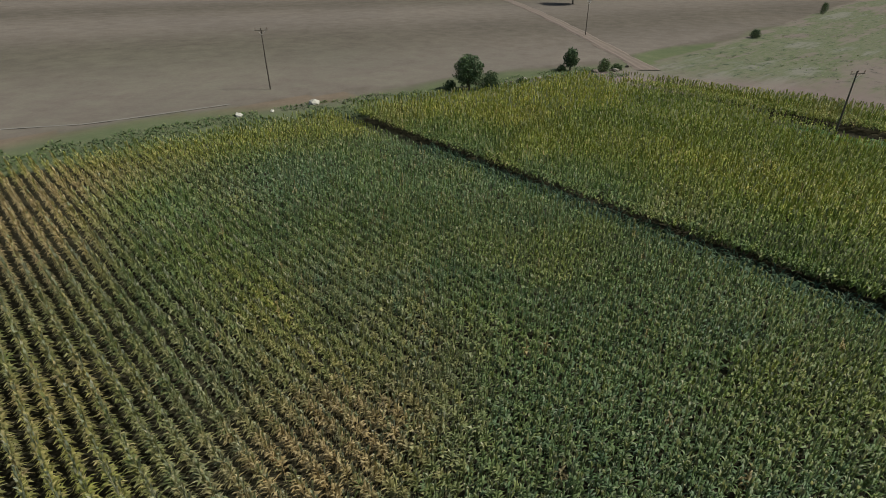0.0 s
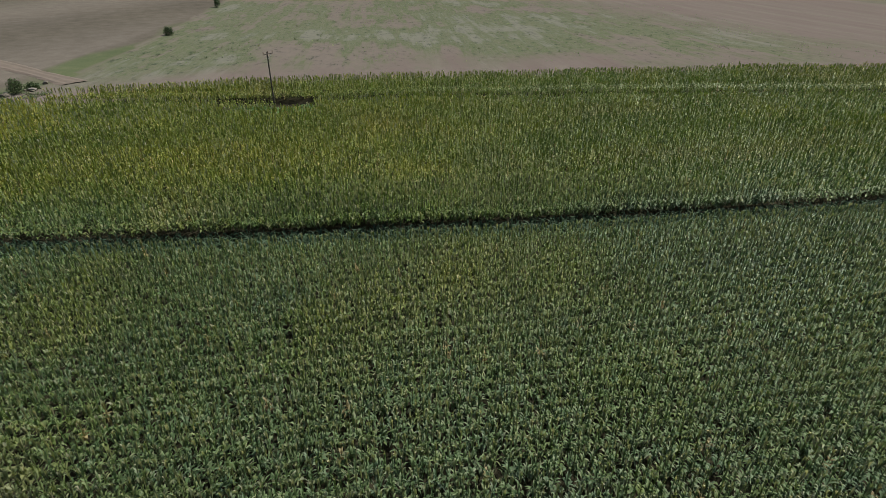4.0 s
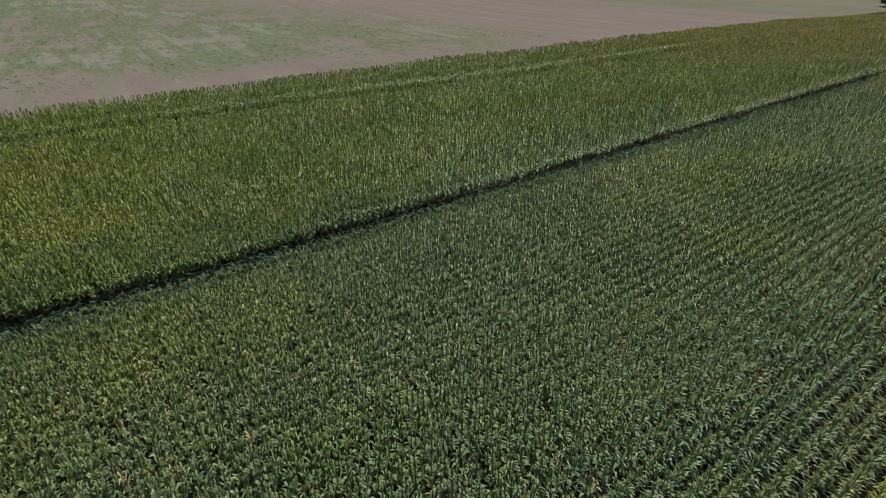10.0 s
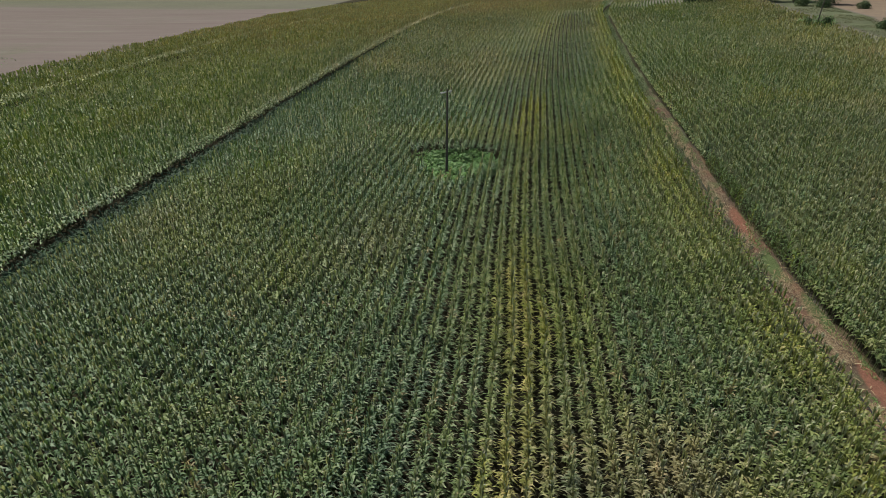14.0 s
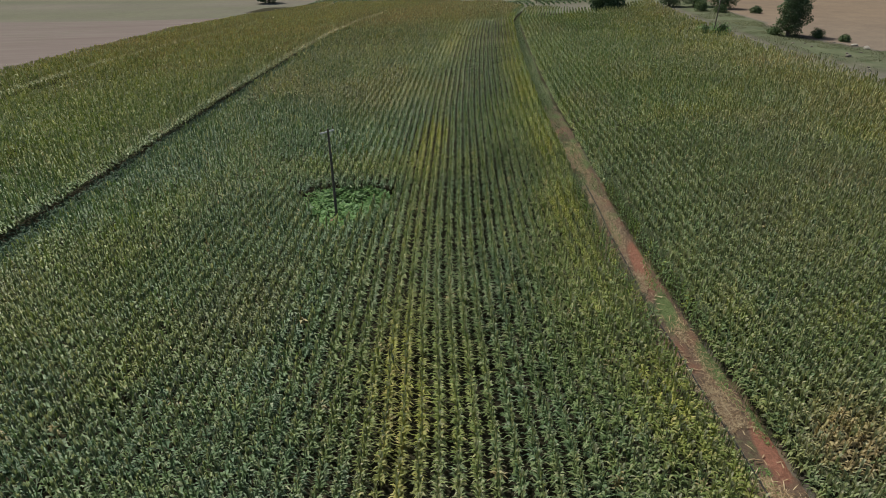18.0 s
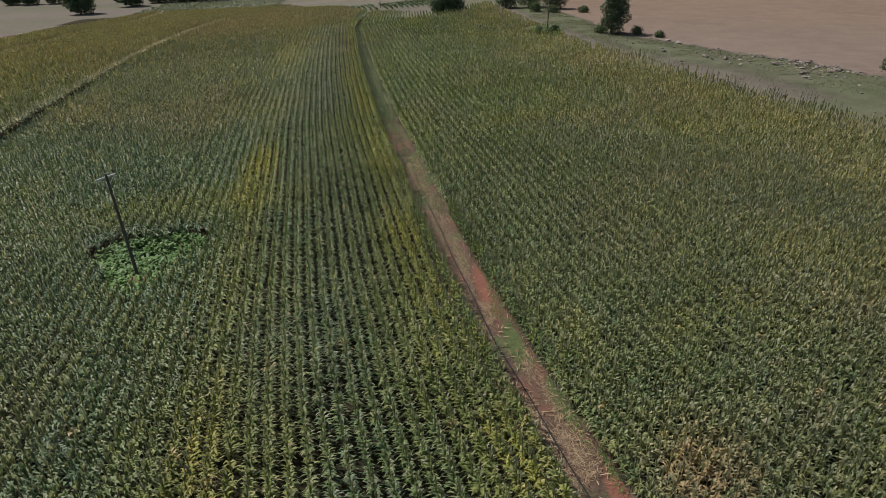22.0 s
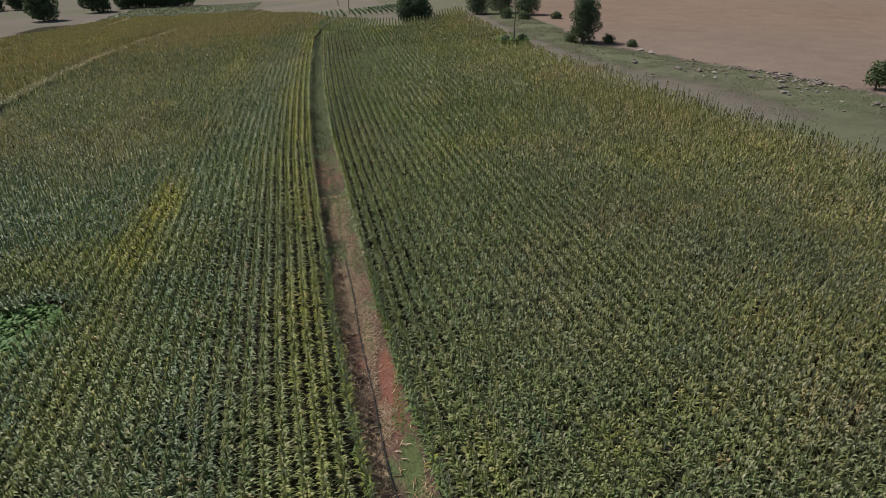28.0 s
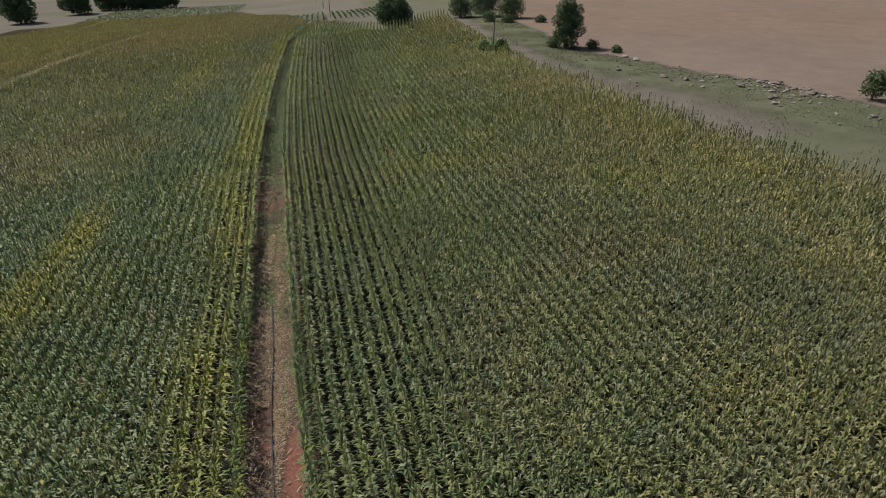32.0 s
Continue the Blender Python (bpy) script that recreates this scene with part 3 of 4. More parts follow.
def dryness_and_haze(x, y):
    """How yellow (0 to 1) and how dry (0 to 1) the corn stands: bands along the rows, patches, the south end; to the
    north also paled for haze.
    """
    rel = x - path_x(y)

    def spot(cx, cy, rx, ry):
        return np.exp(-(((x - cx) / rx) ** 2 + ((y - cy) / ry) ** 2))

    def band(at, wide, y0, y1, soft=8.0):
        return np.exp(-(((rel - at) / wide) ** 2)) * soft_step(y, y0 - soft, y0) * (1 - soft_step(y, y1, y1 + soft))

    west, east = x < lane_x(y), x > path_x(y)
    uneven = 0.45 + 0.75 * smooth_noise(x * 2 + 40, y + 60, 7, 6)
    main = -14.6 + 0.045 * (np.clip(y, -28, 30) + 28)
    yellow = (0.42 * band(main, 1.3, -40, 24) + 0.9 * band(main, 1.1, -42, -14, 5)) * uneven
    yellow += 0.25 * band(-10.6, 1.6, -40, -5) * uneven + 0.30 * band(main - 2.6, 1.2, -45, -12) * uneven
    yellow += 1.1 * spot(5.9, 15.9, 1.4, 3.2) + 0.55 * spot(5.4, 11, 1.3, 3.5)
    yellow += 0.6 * spot(4.8, 70, 2.6, 24) * uneven + 0.5 * spot(1.5, 104, 4.0, 12) + 0.9 * band(-1.4, 2.0, 62, 105) * uneven
    yellow += 0.8 * band(-2.2, 1.9, -24, 60) * uneven + 0.25 * band(-5.5, 2.5, -30, 20) * uneven
    yellow += 0.55 * spot(-6.2, -16.3, 2.4, 3.2) + 0.35 * spot(-13.6, -15.4, 3.0, 3.0) + 0.4 * spot(-15, -50, 4, 6)
    yellow += 0.9 * spot(10, -97, 5, 8) + 0.85 * np.exp(-(((y - south_y(x) - 4) / 5) ** 2)) + 0.5 * spot(-20.8, -99.3, 3, 4)
    yellow += 0.65 * spot(2.5, -76, 1.9, 8) + 0.8 * spot(12.8, -74, 3.0, 8)
    yellow += 0.35 * spot(29.1, -11.7, 1.5, 1.2) + 0.4 * spot(33.4, -10.2, 1.6, 1.3) + 0.3 * spot(41, -7, 5, 4) + 0.25 * spot(23.8, -10.9, 1.2, 2.5)
    yellow += np.where(east, 0.24 * np.exp(-(((x - east_x(y) + 5) / 6) ** 2)) * uneven + 0.15 * spot(52, 20, 6, 12) * uneven + 0.14, 0)
    far_west = smooth_noise(x + 200, y * 0.25 + 400, 23, 6)
    # the rise of yellow beyond y 30 also paints in some distance haze
    yellow += np.where(west, (0.45 * soft_step(far_west, 0.3, 0.8) + 0.36) * (1 - 0.8 * soft_step(y, -65, -25)) + 0.22 * soft_step(y, 30, 90), 0)
    yellow *= np.where(west, 0.25 + 0.75 * soft_step(lane_x(y) - x, 3, 14), 1)
    yellow += np.clip(smooth_noise(x + 40, y + 300, 21, 7) - 0.66, 0, 1) * 1.3
    dry = 0.85 * spot(5.2, -65.3, 4.5, 3.2) + 0.35 * spot(5, -70, 5, 8) + 0.4 * spot(26.2, -19, 2.0, 2.0) + 0.9 * spot(24.9, -20.2, 1.3, 1.4)
    dry += 0.5 * spot(12.2, -26.8, 2.4, 3.0) + 0.25 * spot(9.0, -27, 1.5, 5)
    dry += 0.8 * np.clip(smooth_noise(x + 90, y + 500, 33, 8) - 0.62, 0, 1)
    middle = (x < path_x(y) - 2) & ~west
    # dry share grows northward: partly dry corn, partly distance haze put into the colour
    dry += np.where(middle, 0.5 * soft_step(y, 85, 120) + 0.20 * soft_step(y, 10, 60) + 0.22 * soft_step(y, 15, 70) * soft_step(-x, -6, 6), 0)
    dry += np.where(east, 0.08 + 0.34 * soft_step(x, 30, 50) * uneven, 0) + np.where(west, 0.65 * soft_step(y, 5, 90), 0)
    dry += 1.0 * spot(10.8, -95, 4.5, 11) + 0.6 * spot(8, -103, 8, 4) + 0.25 * spot(12, -76, 5, 12)
    dry += 0.30 * band(main, 0.9, -36, -15) * uneven
    return yellow, dry


FIRST_Y, LAST_Y = -13.0, 5.0


def plant_field(name, rows_at, seed, y0, y1, label, olive, tall=1.0):
    """Rows of plants that follow the curve rows_at(n, y)."""
    rng = np.random.default_rng(seed)
    all_x, all_y = [], []
    count, row = rows_at
    yy = np.arange(y0, y1, 0.22)
    for n in range(count):
        jump = rng.normal(0, 0.06, len(yy))
        all_x.append(row(n, yy) + rng.normal(0, 0.016, len(yy)))
        all_y.append(yy + jump)
    x, y = np.concatenate(all_x), np.concatenate(all_y)
    keep = (x > west_x(y) + 0.5) & (x < east_x(y) - 0.5) & (y > south_y(x)) & (y < north_y(np.clip(x, -80, 60)))
    keep &= ((x - lane_x(y) < 0.15 - lane_far(y)) | (x - lane_x(y) > lane_near(y) - 0.05)) & (np.abs(x - path_x(y)) > path_half(y) - 0.1)
    keep &= (np.abs(x - thin_x(y)) > 1.45) & (np.abs(y - 205 - 0.12 * x) > 1.5)
    for hx, hy, r, long in HOLES:
        keep &= np.hypot(x - hx, (y - hy) / long) > r * (1 + 0.25 * np.sin(3 * np.arctan2(y - hy, x - hx)))
    keep &= rng.random(len(x)) > 0.04
    keep &= ~((np.abs(np.abs(x - path_x(y)) - path_half(y) - 0.3) < 0.5) & (y > FIRST_Y) & (y < LAST_Y))
    x, y = x[keep], y[keep]
    far = off_flight(x, y)
    detail = np.digitize(far, (19, 38, 64, 95))
    # simpler plants on the ground that the flight leaves behind it
    behind = ((y < -29) & (y > -61) & (x > 8)) | ((y <= -61) & (x > 16)) | ((y > -29) & (x > 32 + 1.3 * (y + 24)))
    detail = np.where(behind, np.where(far < 26, 3, 4), detail)
    # the rows that stand open along a lane are built fuller
    open_row = (np.abs(x - lane_x(y) + lane_far(y) + 0.8) < 1.1) | (np.abs(x - thin_x(y) + 2.2) < 1.0)
    detail = np.where(open_row, np.minimum(detail, 2), detail)
    share = np.array((1.0, 1.0, 0.92, 0.78, 0.56))[detail] * np.where(behind, 0.55, 1.0)
    keep = rng.random(len(x)) < share
    x, y, detail = x[keep], y[keep], detail[keep]
    size = tall * np.where(x < thin_x(y), 1.06, 1.0) * rng.normal(1.0, 0.045, len(x)) * (0.92 + 0.16 * smooth_noise(x, y, 4, 6))
    yellow, dry = dryness_and_haze(x, y)
    chance = rng.normal(0, 1, (len(x), 3))
    yellow = np.clip(yellow * (1 + 0.18 * chance[:, 0]) + 0.05 * chance[:, 1], 0, 0.95)
    dry = np.clip(dry * (1 + 0.25 * chance[:, 1]) + 0.05 * chance[:, 2], 0, 0.95)
    dry = np.where(rng.random(len(x)) < 0.008, 0.8, dry)
    olive = np.where(x < lane_x(y), 0.45 + (olive - 0.45) * soft_step(lane_x(y) - x, 2, 12), olive)
    olive = np.clip(olive + 0.25 * soft_step(-y, 25, 50) + 0.55 * (smooth_noise(x + 600, y * 0.6 + 600, 24, 5) - 0.5) + 0.16 * chance[:, 2], 0, 1)
    tone = np.stack([yellow, dry, olive, np.ones_like(x)], -1)
    return corn_mesh(name, x, y, size, tone, detail, label)


def middle_row(n, y):
    f = (n + 0.5) / 56
    return (lane_x(y) + lane_near(y)) * (1 - f) + (path_x(y) - path_half(y)) * f


plant_field("corn_field_middle", (56, middle_row), 2, -112, 235, "ripening blue-green corn in long curved rows", 0.2)
plant_field("corn_field_east", (94, lambda n, y: path_x(y) + path_half(y) + 0.25 + n * 0.70), 3, -124, 135, "olive corn in rows with yellowing plants along the edge", 0.38)
plant_field("corn_field_west", (87, lambda n, y: lane_x(y) - lane_far(y) - n * 0.70), 4, -112, 240, "bright yellow-green corn in a broad dense field", 0.85, 1.14)


# ---- poles ----
def tube(bm, a, b, ra, rb, sides=8):
    a, b = Vector(a), Vector(b)
    z = (b - a).normalized()
    u = z.orthogonal().normalized()
    v = z.cross(u)
    rings = []
    for p, r in ((a, ra), (b, rb)):
        rings.append([bm.verts.new(p + r * (math.cos(k * 2 * math.pi / sides) * u + math.sin(k * 2 * math.pi / sides) * v)) for k in range(sides)])
    for k in range(sides):
        bm.faces.new((rings[0][k], rings[0][(k + 1) % sides], rings[1][(k + 1) % sides], rings[1][k]))
    bm.faces.new(rings[0][::-1])
    bm.faces.new(rings[1])


def power_pole(x, y, height=7.0, turn=0.0, pale=False, label="weathered wooden power pole with a short crossarm"):
    pole = tagged(new("power_pole"), label, "pole", "power poles of the line")
    pole.matrix_world = pose(x, y, float(ground_z(x, y)) - 0.1, 0, 0, turn)
    bm = bmesh.new()
    tube(bm, (0, 0, 0), (0.03, 0.02, height * 0.5), 0.11, 0.09)
    tube(bm, (0.03, 0.02, height * 0.5), (0, 0, height + 0.1), 0.09, 0.07)
    part("shaft", bm, POLE_WOOD, pole)
    bm = bmesh.new()
    bmesh.ops.create_cube(bm, size=1, matrix=Matrix.Translation((0, 0.13, height - 0.15)) @ Matrix.Diagonal((1.2 if pale else 1.7, 0.08, 0.09, 1)))
    bmesh.ops.bevel(bm, geom=bm.edges[:], offset=0.012, segments=1, affect="EDGES")
    part("crossarm", bm, STEEL if pale else POLE_WOOD, pole)
    for s in (-1, 1):
        bm = bmesh.new()
        tube(bm, (s * 0.5, 0.12, height - 0.2), (0, 0.11, height - 0.75), 0.015, 0.015, 6)
        part("brace", bm, STEEL, pole, "thin galvanised steel brace")
    for px in ((-0.52, 0.52) if pale else (-0.75, 0.0, 0.75)):
        bm = bmesh.new()
        z = height - 0.09
        for dz, r in ((0.0, 0.02), (0.1, 0.045), (0.15, 0.06), (0.2, 0.04)):
            tube(bm, (px, 0.13, z + dz), (px, 0.13, z + dz + 0.06), r, r * 0.8, 8)
        part("insulator", bm, PORCELAIN, pole, "dark brown porcelain insulator")
    return pole


power_pole(0.0, 0.0, 7.0, 55, True, "weathered wooden power pole in a weedy clearing among corn")
power_pole(-60.0, -65.9, 7.3, -35, False, "dark leaning wooden power pole in a gap in the corn")
power_pole(50.6, 70.3, 6.0, 70, True, "slim wooden power pole among weeds at the field edge")
power_pole(-22.7, -125.1, 8.0, -20, False, "lone wooden power pole on bare stubble")
power_pole(-103.6, -128.7, 7.5, -20, True, "distant wooden power pole beside a dirt track")


# ---- trees and bushes ----
def crown_mesh(rng, clumps, leaf, per):
    verts, faces = [], []
    for cx, cy, cz, r in clumps:
        n = int(per * r * r)
        d = rng.normal(0, 1, (n, 3))
        d /= np.linalg.norm(d, axis=1)[:, None]
        rad = r * (1 - 0.45 * rng.random(n) ** 2.2) * (1 + 0.18 * np.sin(d[:, 0] * 5 + cx) * np.sin(d[:, 2] * 6 + cy))
        p = np.array((cx, cy, cz)) + d * rad[:, None] * np.array((1, 1, 0.9))
        for q, way in zip(p, d):
            u = Vector(way + rng.normal(0, 0.6, 3)).normalized()
            a = u.orthogonal().normalized()
            a.rotate(Matrix.Rotation(rng.random() * 6.28, 3, u))
            b = u.cross(a)
            s = leaf * rng.uniform(0.6, 1.3)
            q = Vector(q)
            i = len(verts)
            verts += [q - a * s, q + b * s * 0.5, q + a * s + u * s * 0.2, q - b * s * 0.5]
            faces.append((i, i + 1, i + 2, i + 3))
    return [tuple(v) for v in verts], [], faces


def tree(x, y, height, spread, seed, label, name="tree", mat=None, trunk=0.3, leaf=0.16, per=150, trunk_part=0.25, category="tree", squash=1.0):
    rng = np.random.default_rng(seed)
    t = tagged(new(name), label, category)
    t.matrix_world = pose(x, y, float(ground_z(x, y)) - 0.08)
    bm = bmesh.new()
    top = height * 0.55
    p = Vector((0, 0, 0))
    steps = 4
    for k in range(steps):
        q = Vector((rng.normal(0, 0.05) * height * 0.3, rng.normal(0, 0.05) * height * 0.3, top * (k + 1) / steps))
        tube(bm, p, q, trunk * (1 - 0.16 * k) * (1.25 if k == 0 else 1), trunk * (1 - 0.16 * (k + 1)), 8)
        p = q
    clumps = []
    limbs = 16
    for k in range(limbs):
        a = k * 2.4 + rng.normal(0, 0.3)
        f = (k + 0.6) / limbs
        z = height * (trunk_part + (1 - trunk_part) * (0.14 + 0.72 * f))
        r = spread * math.sin(math.pi * (0.24 + 0.62 * f)) * rng.uniform(0.5, 0.72)
        tip = Vector((math.cos(a) * r, math.sin(a) * r, z))
        tube(bm, (0, 0, min(top, z * 0.62)), tip, trunk * 0.3, trunk * 0.08, 5)
        clumps.append((tip.x, tip.y, tip.z, spread * rng.uniform(0.28, 0.44)))
    for f in (0.3, 0.5, 0.7):
        clumps.append((0, 0, height * (trunk_part + (1 - trunk_part) * f), spread * 0.55))
    clumps.append((rng.normal(0, 0.1), rng.normal(0, 0.1), height - spread * 0.32, spread * 0.34))
    part("trunk", bm, BARK, t)
    part("crown", crown_mesh(rng, clumps, leaf, per), mat or TREE_LEAF, t)
    return t


tree(62.6, 69.0, 8.0, 2.9, 1, "dense dark green tree with an oval crown on the field margin", trunk_part=-0.05, per=300, leaf=0.16)
tree(39.5, 112.0, 7.0, 4.5, 2, "broad dark bushy tree standing at the end of the corn rows", trunk_part=0.0, per=170, leaf=0.24)
tree(62.0, 117.0, 6.5, 4.0, 3, "dark tree in a clump at the field corner", trunk_part=0.05, per=160)
tree(66.5, 110.0, 5.5, 3.4, 4, "dark tree in a clump at the field corner", trunk_part=0.05, per=160)
tree(56.5, 119.0, 5.0, 3.2, 5, "dark tree in a clump at the field corner", trunk_part=0.05, per=160)
tree(-44.3, -107.8, 5.0, 2.3, 6, "round dark green tree beside a stone bank", trunk_part=0.12, per=240)
tree(-46.8, -105.8, 2.6, 1.7, 7, "low grey-green bush beside a tree", "bush", BUSH_LEAF, 0.12, 0.12, 260, 0.0, "bush")
tree(-67.6, -107.0, 3.6, 1.6, 8, "small round tree on the stone bank", trunk_part=0.15, trunk=0.15, per=260)
tree(-71.5, -103.0, 2.2, 1.3, 9, "small olive bush on the stone bank", "bush", BUSH_LEAF, 0.1, 0.1, 260, 0.0, "bush")
tree(83.0, 30.1, 3.4, 1.6, 10, "small leafy tree on a stony bank", trunk_part=0.1, trunk=0.12, per=200, mat=BUSH_LEAF)
tree(-103.4, 264.0, 14.0, 7.5, 11, "large dark tree at the far field edge", trunk_part=0.0, per=42, leaf=0.5)
tree(-92.0, 299.0, 13.0, 7.5, 12, "large dark tree at the far field edge", trunk_part=0.0, per=42, leaf=0.5)
for k in range(11):
    far_x, far_y = (-84 + k * 5.0, 316 - 0.6 * k) if k < 7 else (-172 + (k - 7) * 11.0, 345 + 3 * (k % 2))
    tree(far_x, far_y, 9.5 + (k * 7 % 4), 6.5, 20 + k, "dark tree in the distant wooded hedge", trunk_part=0.0, per=26, leaf=0.55)
tree(-132.4, -101.9, 1.9, 1.5, 40, "low dark bush on the pasture slope", "bush", BUSH_LEAF, 0.1, 0.14, 160, 0.0, "bush")
tree(-198.0, -106.7, 3.4, 1.3, 41, "small upright bush on the pasture slope", "bush", BUSH_LEAF, 0.1, 0.16, 160, 0.0, "bush")
tree(-159.0, -172.0, 10.0, 6.0, 42, "spreading dark tree on distant stubble", trunk_part=0.42, per=60, leaf=0.3)


# ---- weeds, litter and grass ----
def blades(name, x, y, z, length, width, rise, mat, label, category, seed=1, leaves=1):
    """Many single bent leaves in one mesh: stuff."""
    rng = np.random.default_rng(seed)
    n = len(x)
    a = rng.random(n) * 6.283
    up = np.radians(rise) * rng.uniform(0.6, 1.3, n)
    l, w = length * rng.uniform(0.6, 1.4, n), width * rng.uniform(0.7, 1.3, n)
    dx, dy = np.cos(a), np.sin(a)
    p = np.stack([x, y, z], -1)
    mid = p + np.stack([dx * l * 0.5 * np.cos(up), dy * l * 0.5 * np.cos(up), l * 0.5 * np.sin(up)], -1)
    tip = mid + np.stack([dx * l * 0.5, dy * l * 0.5, l * 0.1 * np.sin(up)], -1)
    side = np.stack([-dy * w, dx * w, 0 * w], -1)
    v = np.stack([p - side * 0.5, p + side * 0.5, mid + side, mid - side, tip], 1).reshape(-1, 3)
    k = 5 * np.arange(n)[:, None]
    loops = np.concatenate([k + [[0, 1, 2, 3]], k + [[3, 2, 4]]], 1).ravel()
    counts = np.tile([4, 3], n)
    me = bpy.data.meshes.new(name)
    me.vertices.add(len(v))
    me.vertices.foreach_set("co", v.ravel().astype(np.float32))
    me.loops.add(len(loops))
    me.loops.foreach_set("vertex_index", loops.astype(np.int32))
    me.polygons.add(len(counts))
    me.polygons.foreach_set("loop_start", np.concatenate([[0], np.cumsum(counts)[:-1]]).astype(np.int32))
    me.materials.append(mat)
    me.update(calc_edges=True)
    return tagged(new(name, me), label, category, kind="stuff")


def weed_patch(hx, hy, r, seed, label, high=0.6, count=4200):
    rng = np.random.default_rng(seed)
    d, a = r * 1.12 * np.sqrt(rng.random(count)), rng.random(count) * 6.283
    x, y = hx + d * np.cos(a), hy + d * np.sin(a)
    keep = np.hypot(x - hx + 0.6, y - hy + 1.6) > 0.55
    x, y = x[keep], y[keep]
    lump = smooth_noise(x * 9 + 700, y * 9 + 700, seed, 7)
    z = ground_z(x, y) + high * (0.25 + 0.75 * lump) * rng.random(len(x))
    blades("weeds", x, y, z, 0.26, 0.075, 35, WEED, label, "weeds", seed)


weed_patch(0.2, 1.6, 3.3, 61, "lush green broad-leaved weeds round a pole base", 0.9, 6500)
weed_patch(-58.2, -68.2, 3.2, 62, "dark green weeds in a gap in the corn", 0.5)
weed_patch(-58.2, -61.8, 3.2, 64, "dark green weeds in a gap in the corn", 0.5)
weed_patch(50.5, 70.5, 2.6, 63, "dark green scrub round a pole at the field edge", 2.2, 3600)

LRNG = np.random.default_rng(70)


def along_path(n, y0, y1, spread, lean=0.0):
    y = LRNG.uniform(y0, y1, n)
    x = path_x(y) + lean + LRNG.normal(0, spread, n)
    keep = np.abs(x - path_x(y)) < path_half(y) + 0.1
    return x[keep], y[keep]


x, y = along_path(38000, -30, 16, 0.65, -0.3)
keep = (smooth_noise(x * 4 + 300, y * 1.2 + 300, 71, 3) > 0.34) & (np.abs(x - pipe_x(y)) > 0.1)
blades("straw_litter", x[keep], y[keep], ground_z(x[keep], y[keep]) + 0.09 + 0.06 * LRNG.random(keep.sum()), 0.24, 0.010, 14, STRAW, "pale dry corn straw strewn along a red dirt path", "straw", 72)
x, y = along_path(15000, 5, 125, 0.55)
blades("path_grass", x, y, ground_z(x, y), 0.28, 0.025, 55, MARGIN, "low green grass along a field path", "grass", 73)
x, y = along_path(13000, -26, 14, 0.7, 0.3)
keep = smooth_noise(x * 3 + 900, y * 1.5 + 900, 75, 4) > 0.58
blades("path_weeds", x[keep], y[keep], ground_z(x[keep], y[keep]) + 0.05, 0.16, 0.016, 60, WEED, "tufts of green weeds on a dirt path", "weeds", 74)
y = LRNG.uniform(-92, 215, 30000)
x = lane_x(y) + LRNG.uniform(-1, 1, 30000) * np.where(LRNG.random(30000) < 0.5, lane_near(y), lane_far(y)) * 0.9
blades("lane_weeds", x, y, ground_z(x, y) + 0.35 * LRNG.random(30000), 0.62, 0.055, 62, LANE_LEAF, "rank dark green weeds filling the lane between two cornfields", "weeds", 76)
# rank grass and weeds of the east margin
y = LRNG.uniform(0, 110, 30000)
share = LRNG.uniform(0.05, 1.0, 30000) ** 0.6
x = east_x(y) + share * (brown_x(y) - east_x(y))
keep = smooth_noise(x + 200, y + 200, 77, 3) + 0.5 * share > 0.68
x, y = x[keep], y[keep]
blades("margin_grass", x, y, ground_z(x, y), 0.28, 0.022, 55, MARGIN_DRY, "dry olive grass on the field margin", "grass", 78)
x = LRNG.uniform(-72, 40, 14000)
y = south_y(x) - LRNG.uniform(0, 1, 14000) ** 1.4 * 9
keep = smooth_noise(x + 300, y + 400, 79, 2.5) > 0.35
x, y = x[keep], y[keep]
blades("margin_weeds", x, y, ground_z(x, y), 0.45, 0.07, 45, MARGIN, "low green weeds along the south end of the corn", "weeds", 80)

# tall dry stalks along the east edge
y = np.concatenate([LRNG.normal(c, s, n) for c, s, n in ((41, 1.5, 14), (32, 1.2, 10), (27, 2.5, 34), (19, 3, 20), (12, 3, 20))])
x = east_x(y) - LRNG.uniform(0.2, 2.2, len(y))
for rise in (1.5, 1.9, 2.2):
    blades("sorghum_heads", x, y, ground_z(x, y) + rise, 0.5, 0.055, 80, MARGIN_DRY, "dark seed heads standing over the corn at its edge", "sorghum", 81)


# heavier broken stalks among the straw
x, y = along_path(900, -28, 10, 0.6, -0.2)
keep = np.abs(x - pipe_x(y)) > 0.2
blades("broken_stalks", x[keep], y[keep], ground_z(x[keep], y[keep]) + 0.10, 0.36, 0.020, 14, STRAW, "broken pale corn stalks lying on a dirt path", "straw", 83)


def soil_mound():
    bm = bmesh.new()
    bmesh.ops.create_icosphere(bm, subdivisions=3, radius=1)
    rng = np.random.default_rng(84)
    for v in bm.verts:
        lump = 1 + 0.12 * math.sin(5 * v.co.x + 1) * math.sin(4 * v.co.y) + rng.normal(0, 0.03)
        v.co = Vector((v.co.x * 0.55 * lump, v.co.y * 0.75 * lump, v.co.z * 0.2 * lump))
    ob = part("soil_mound", bm, plain("red_subsoil", (0.13, 0.062, 0.042), (0.20, 0.095, 0.065), 0.95, 5))
    ob.matrix_world = pose(0.0, -0.2, float(ground_z(0.0, -0.2)) + 0.05)
    tagged(ob, "small heap of red-brown soil at the foot of a pole", "soil")


soil_mound()


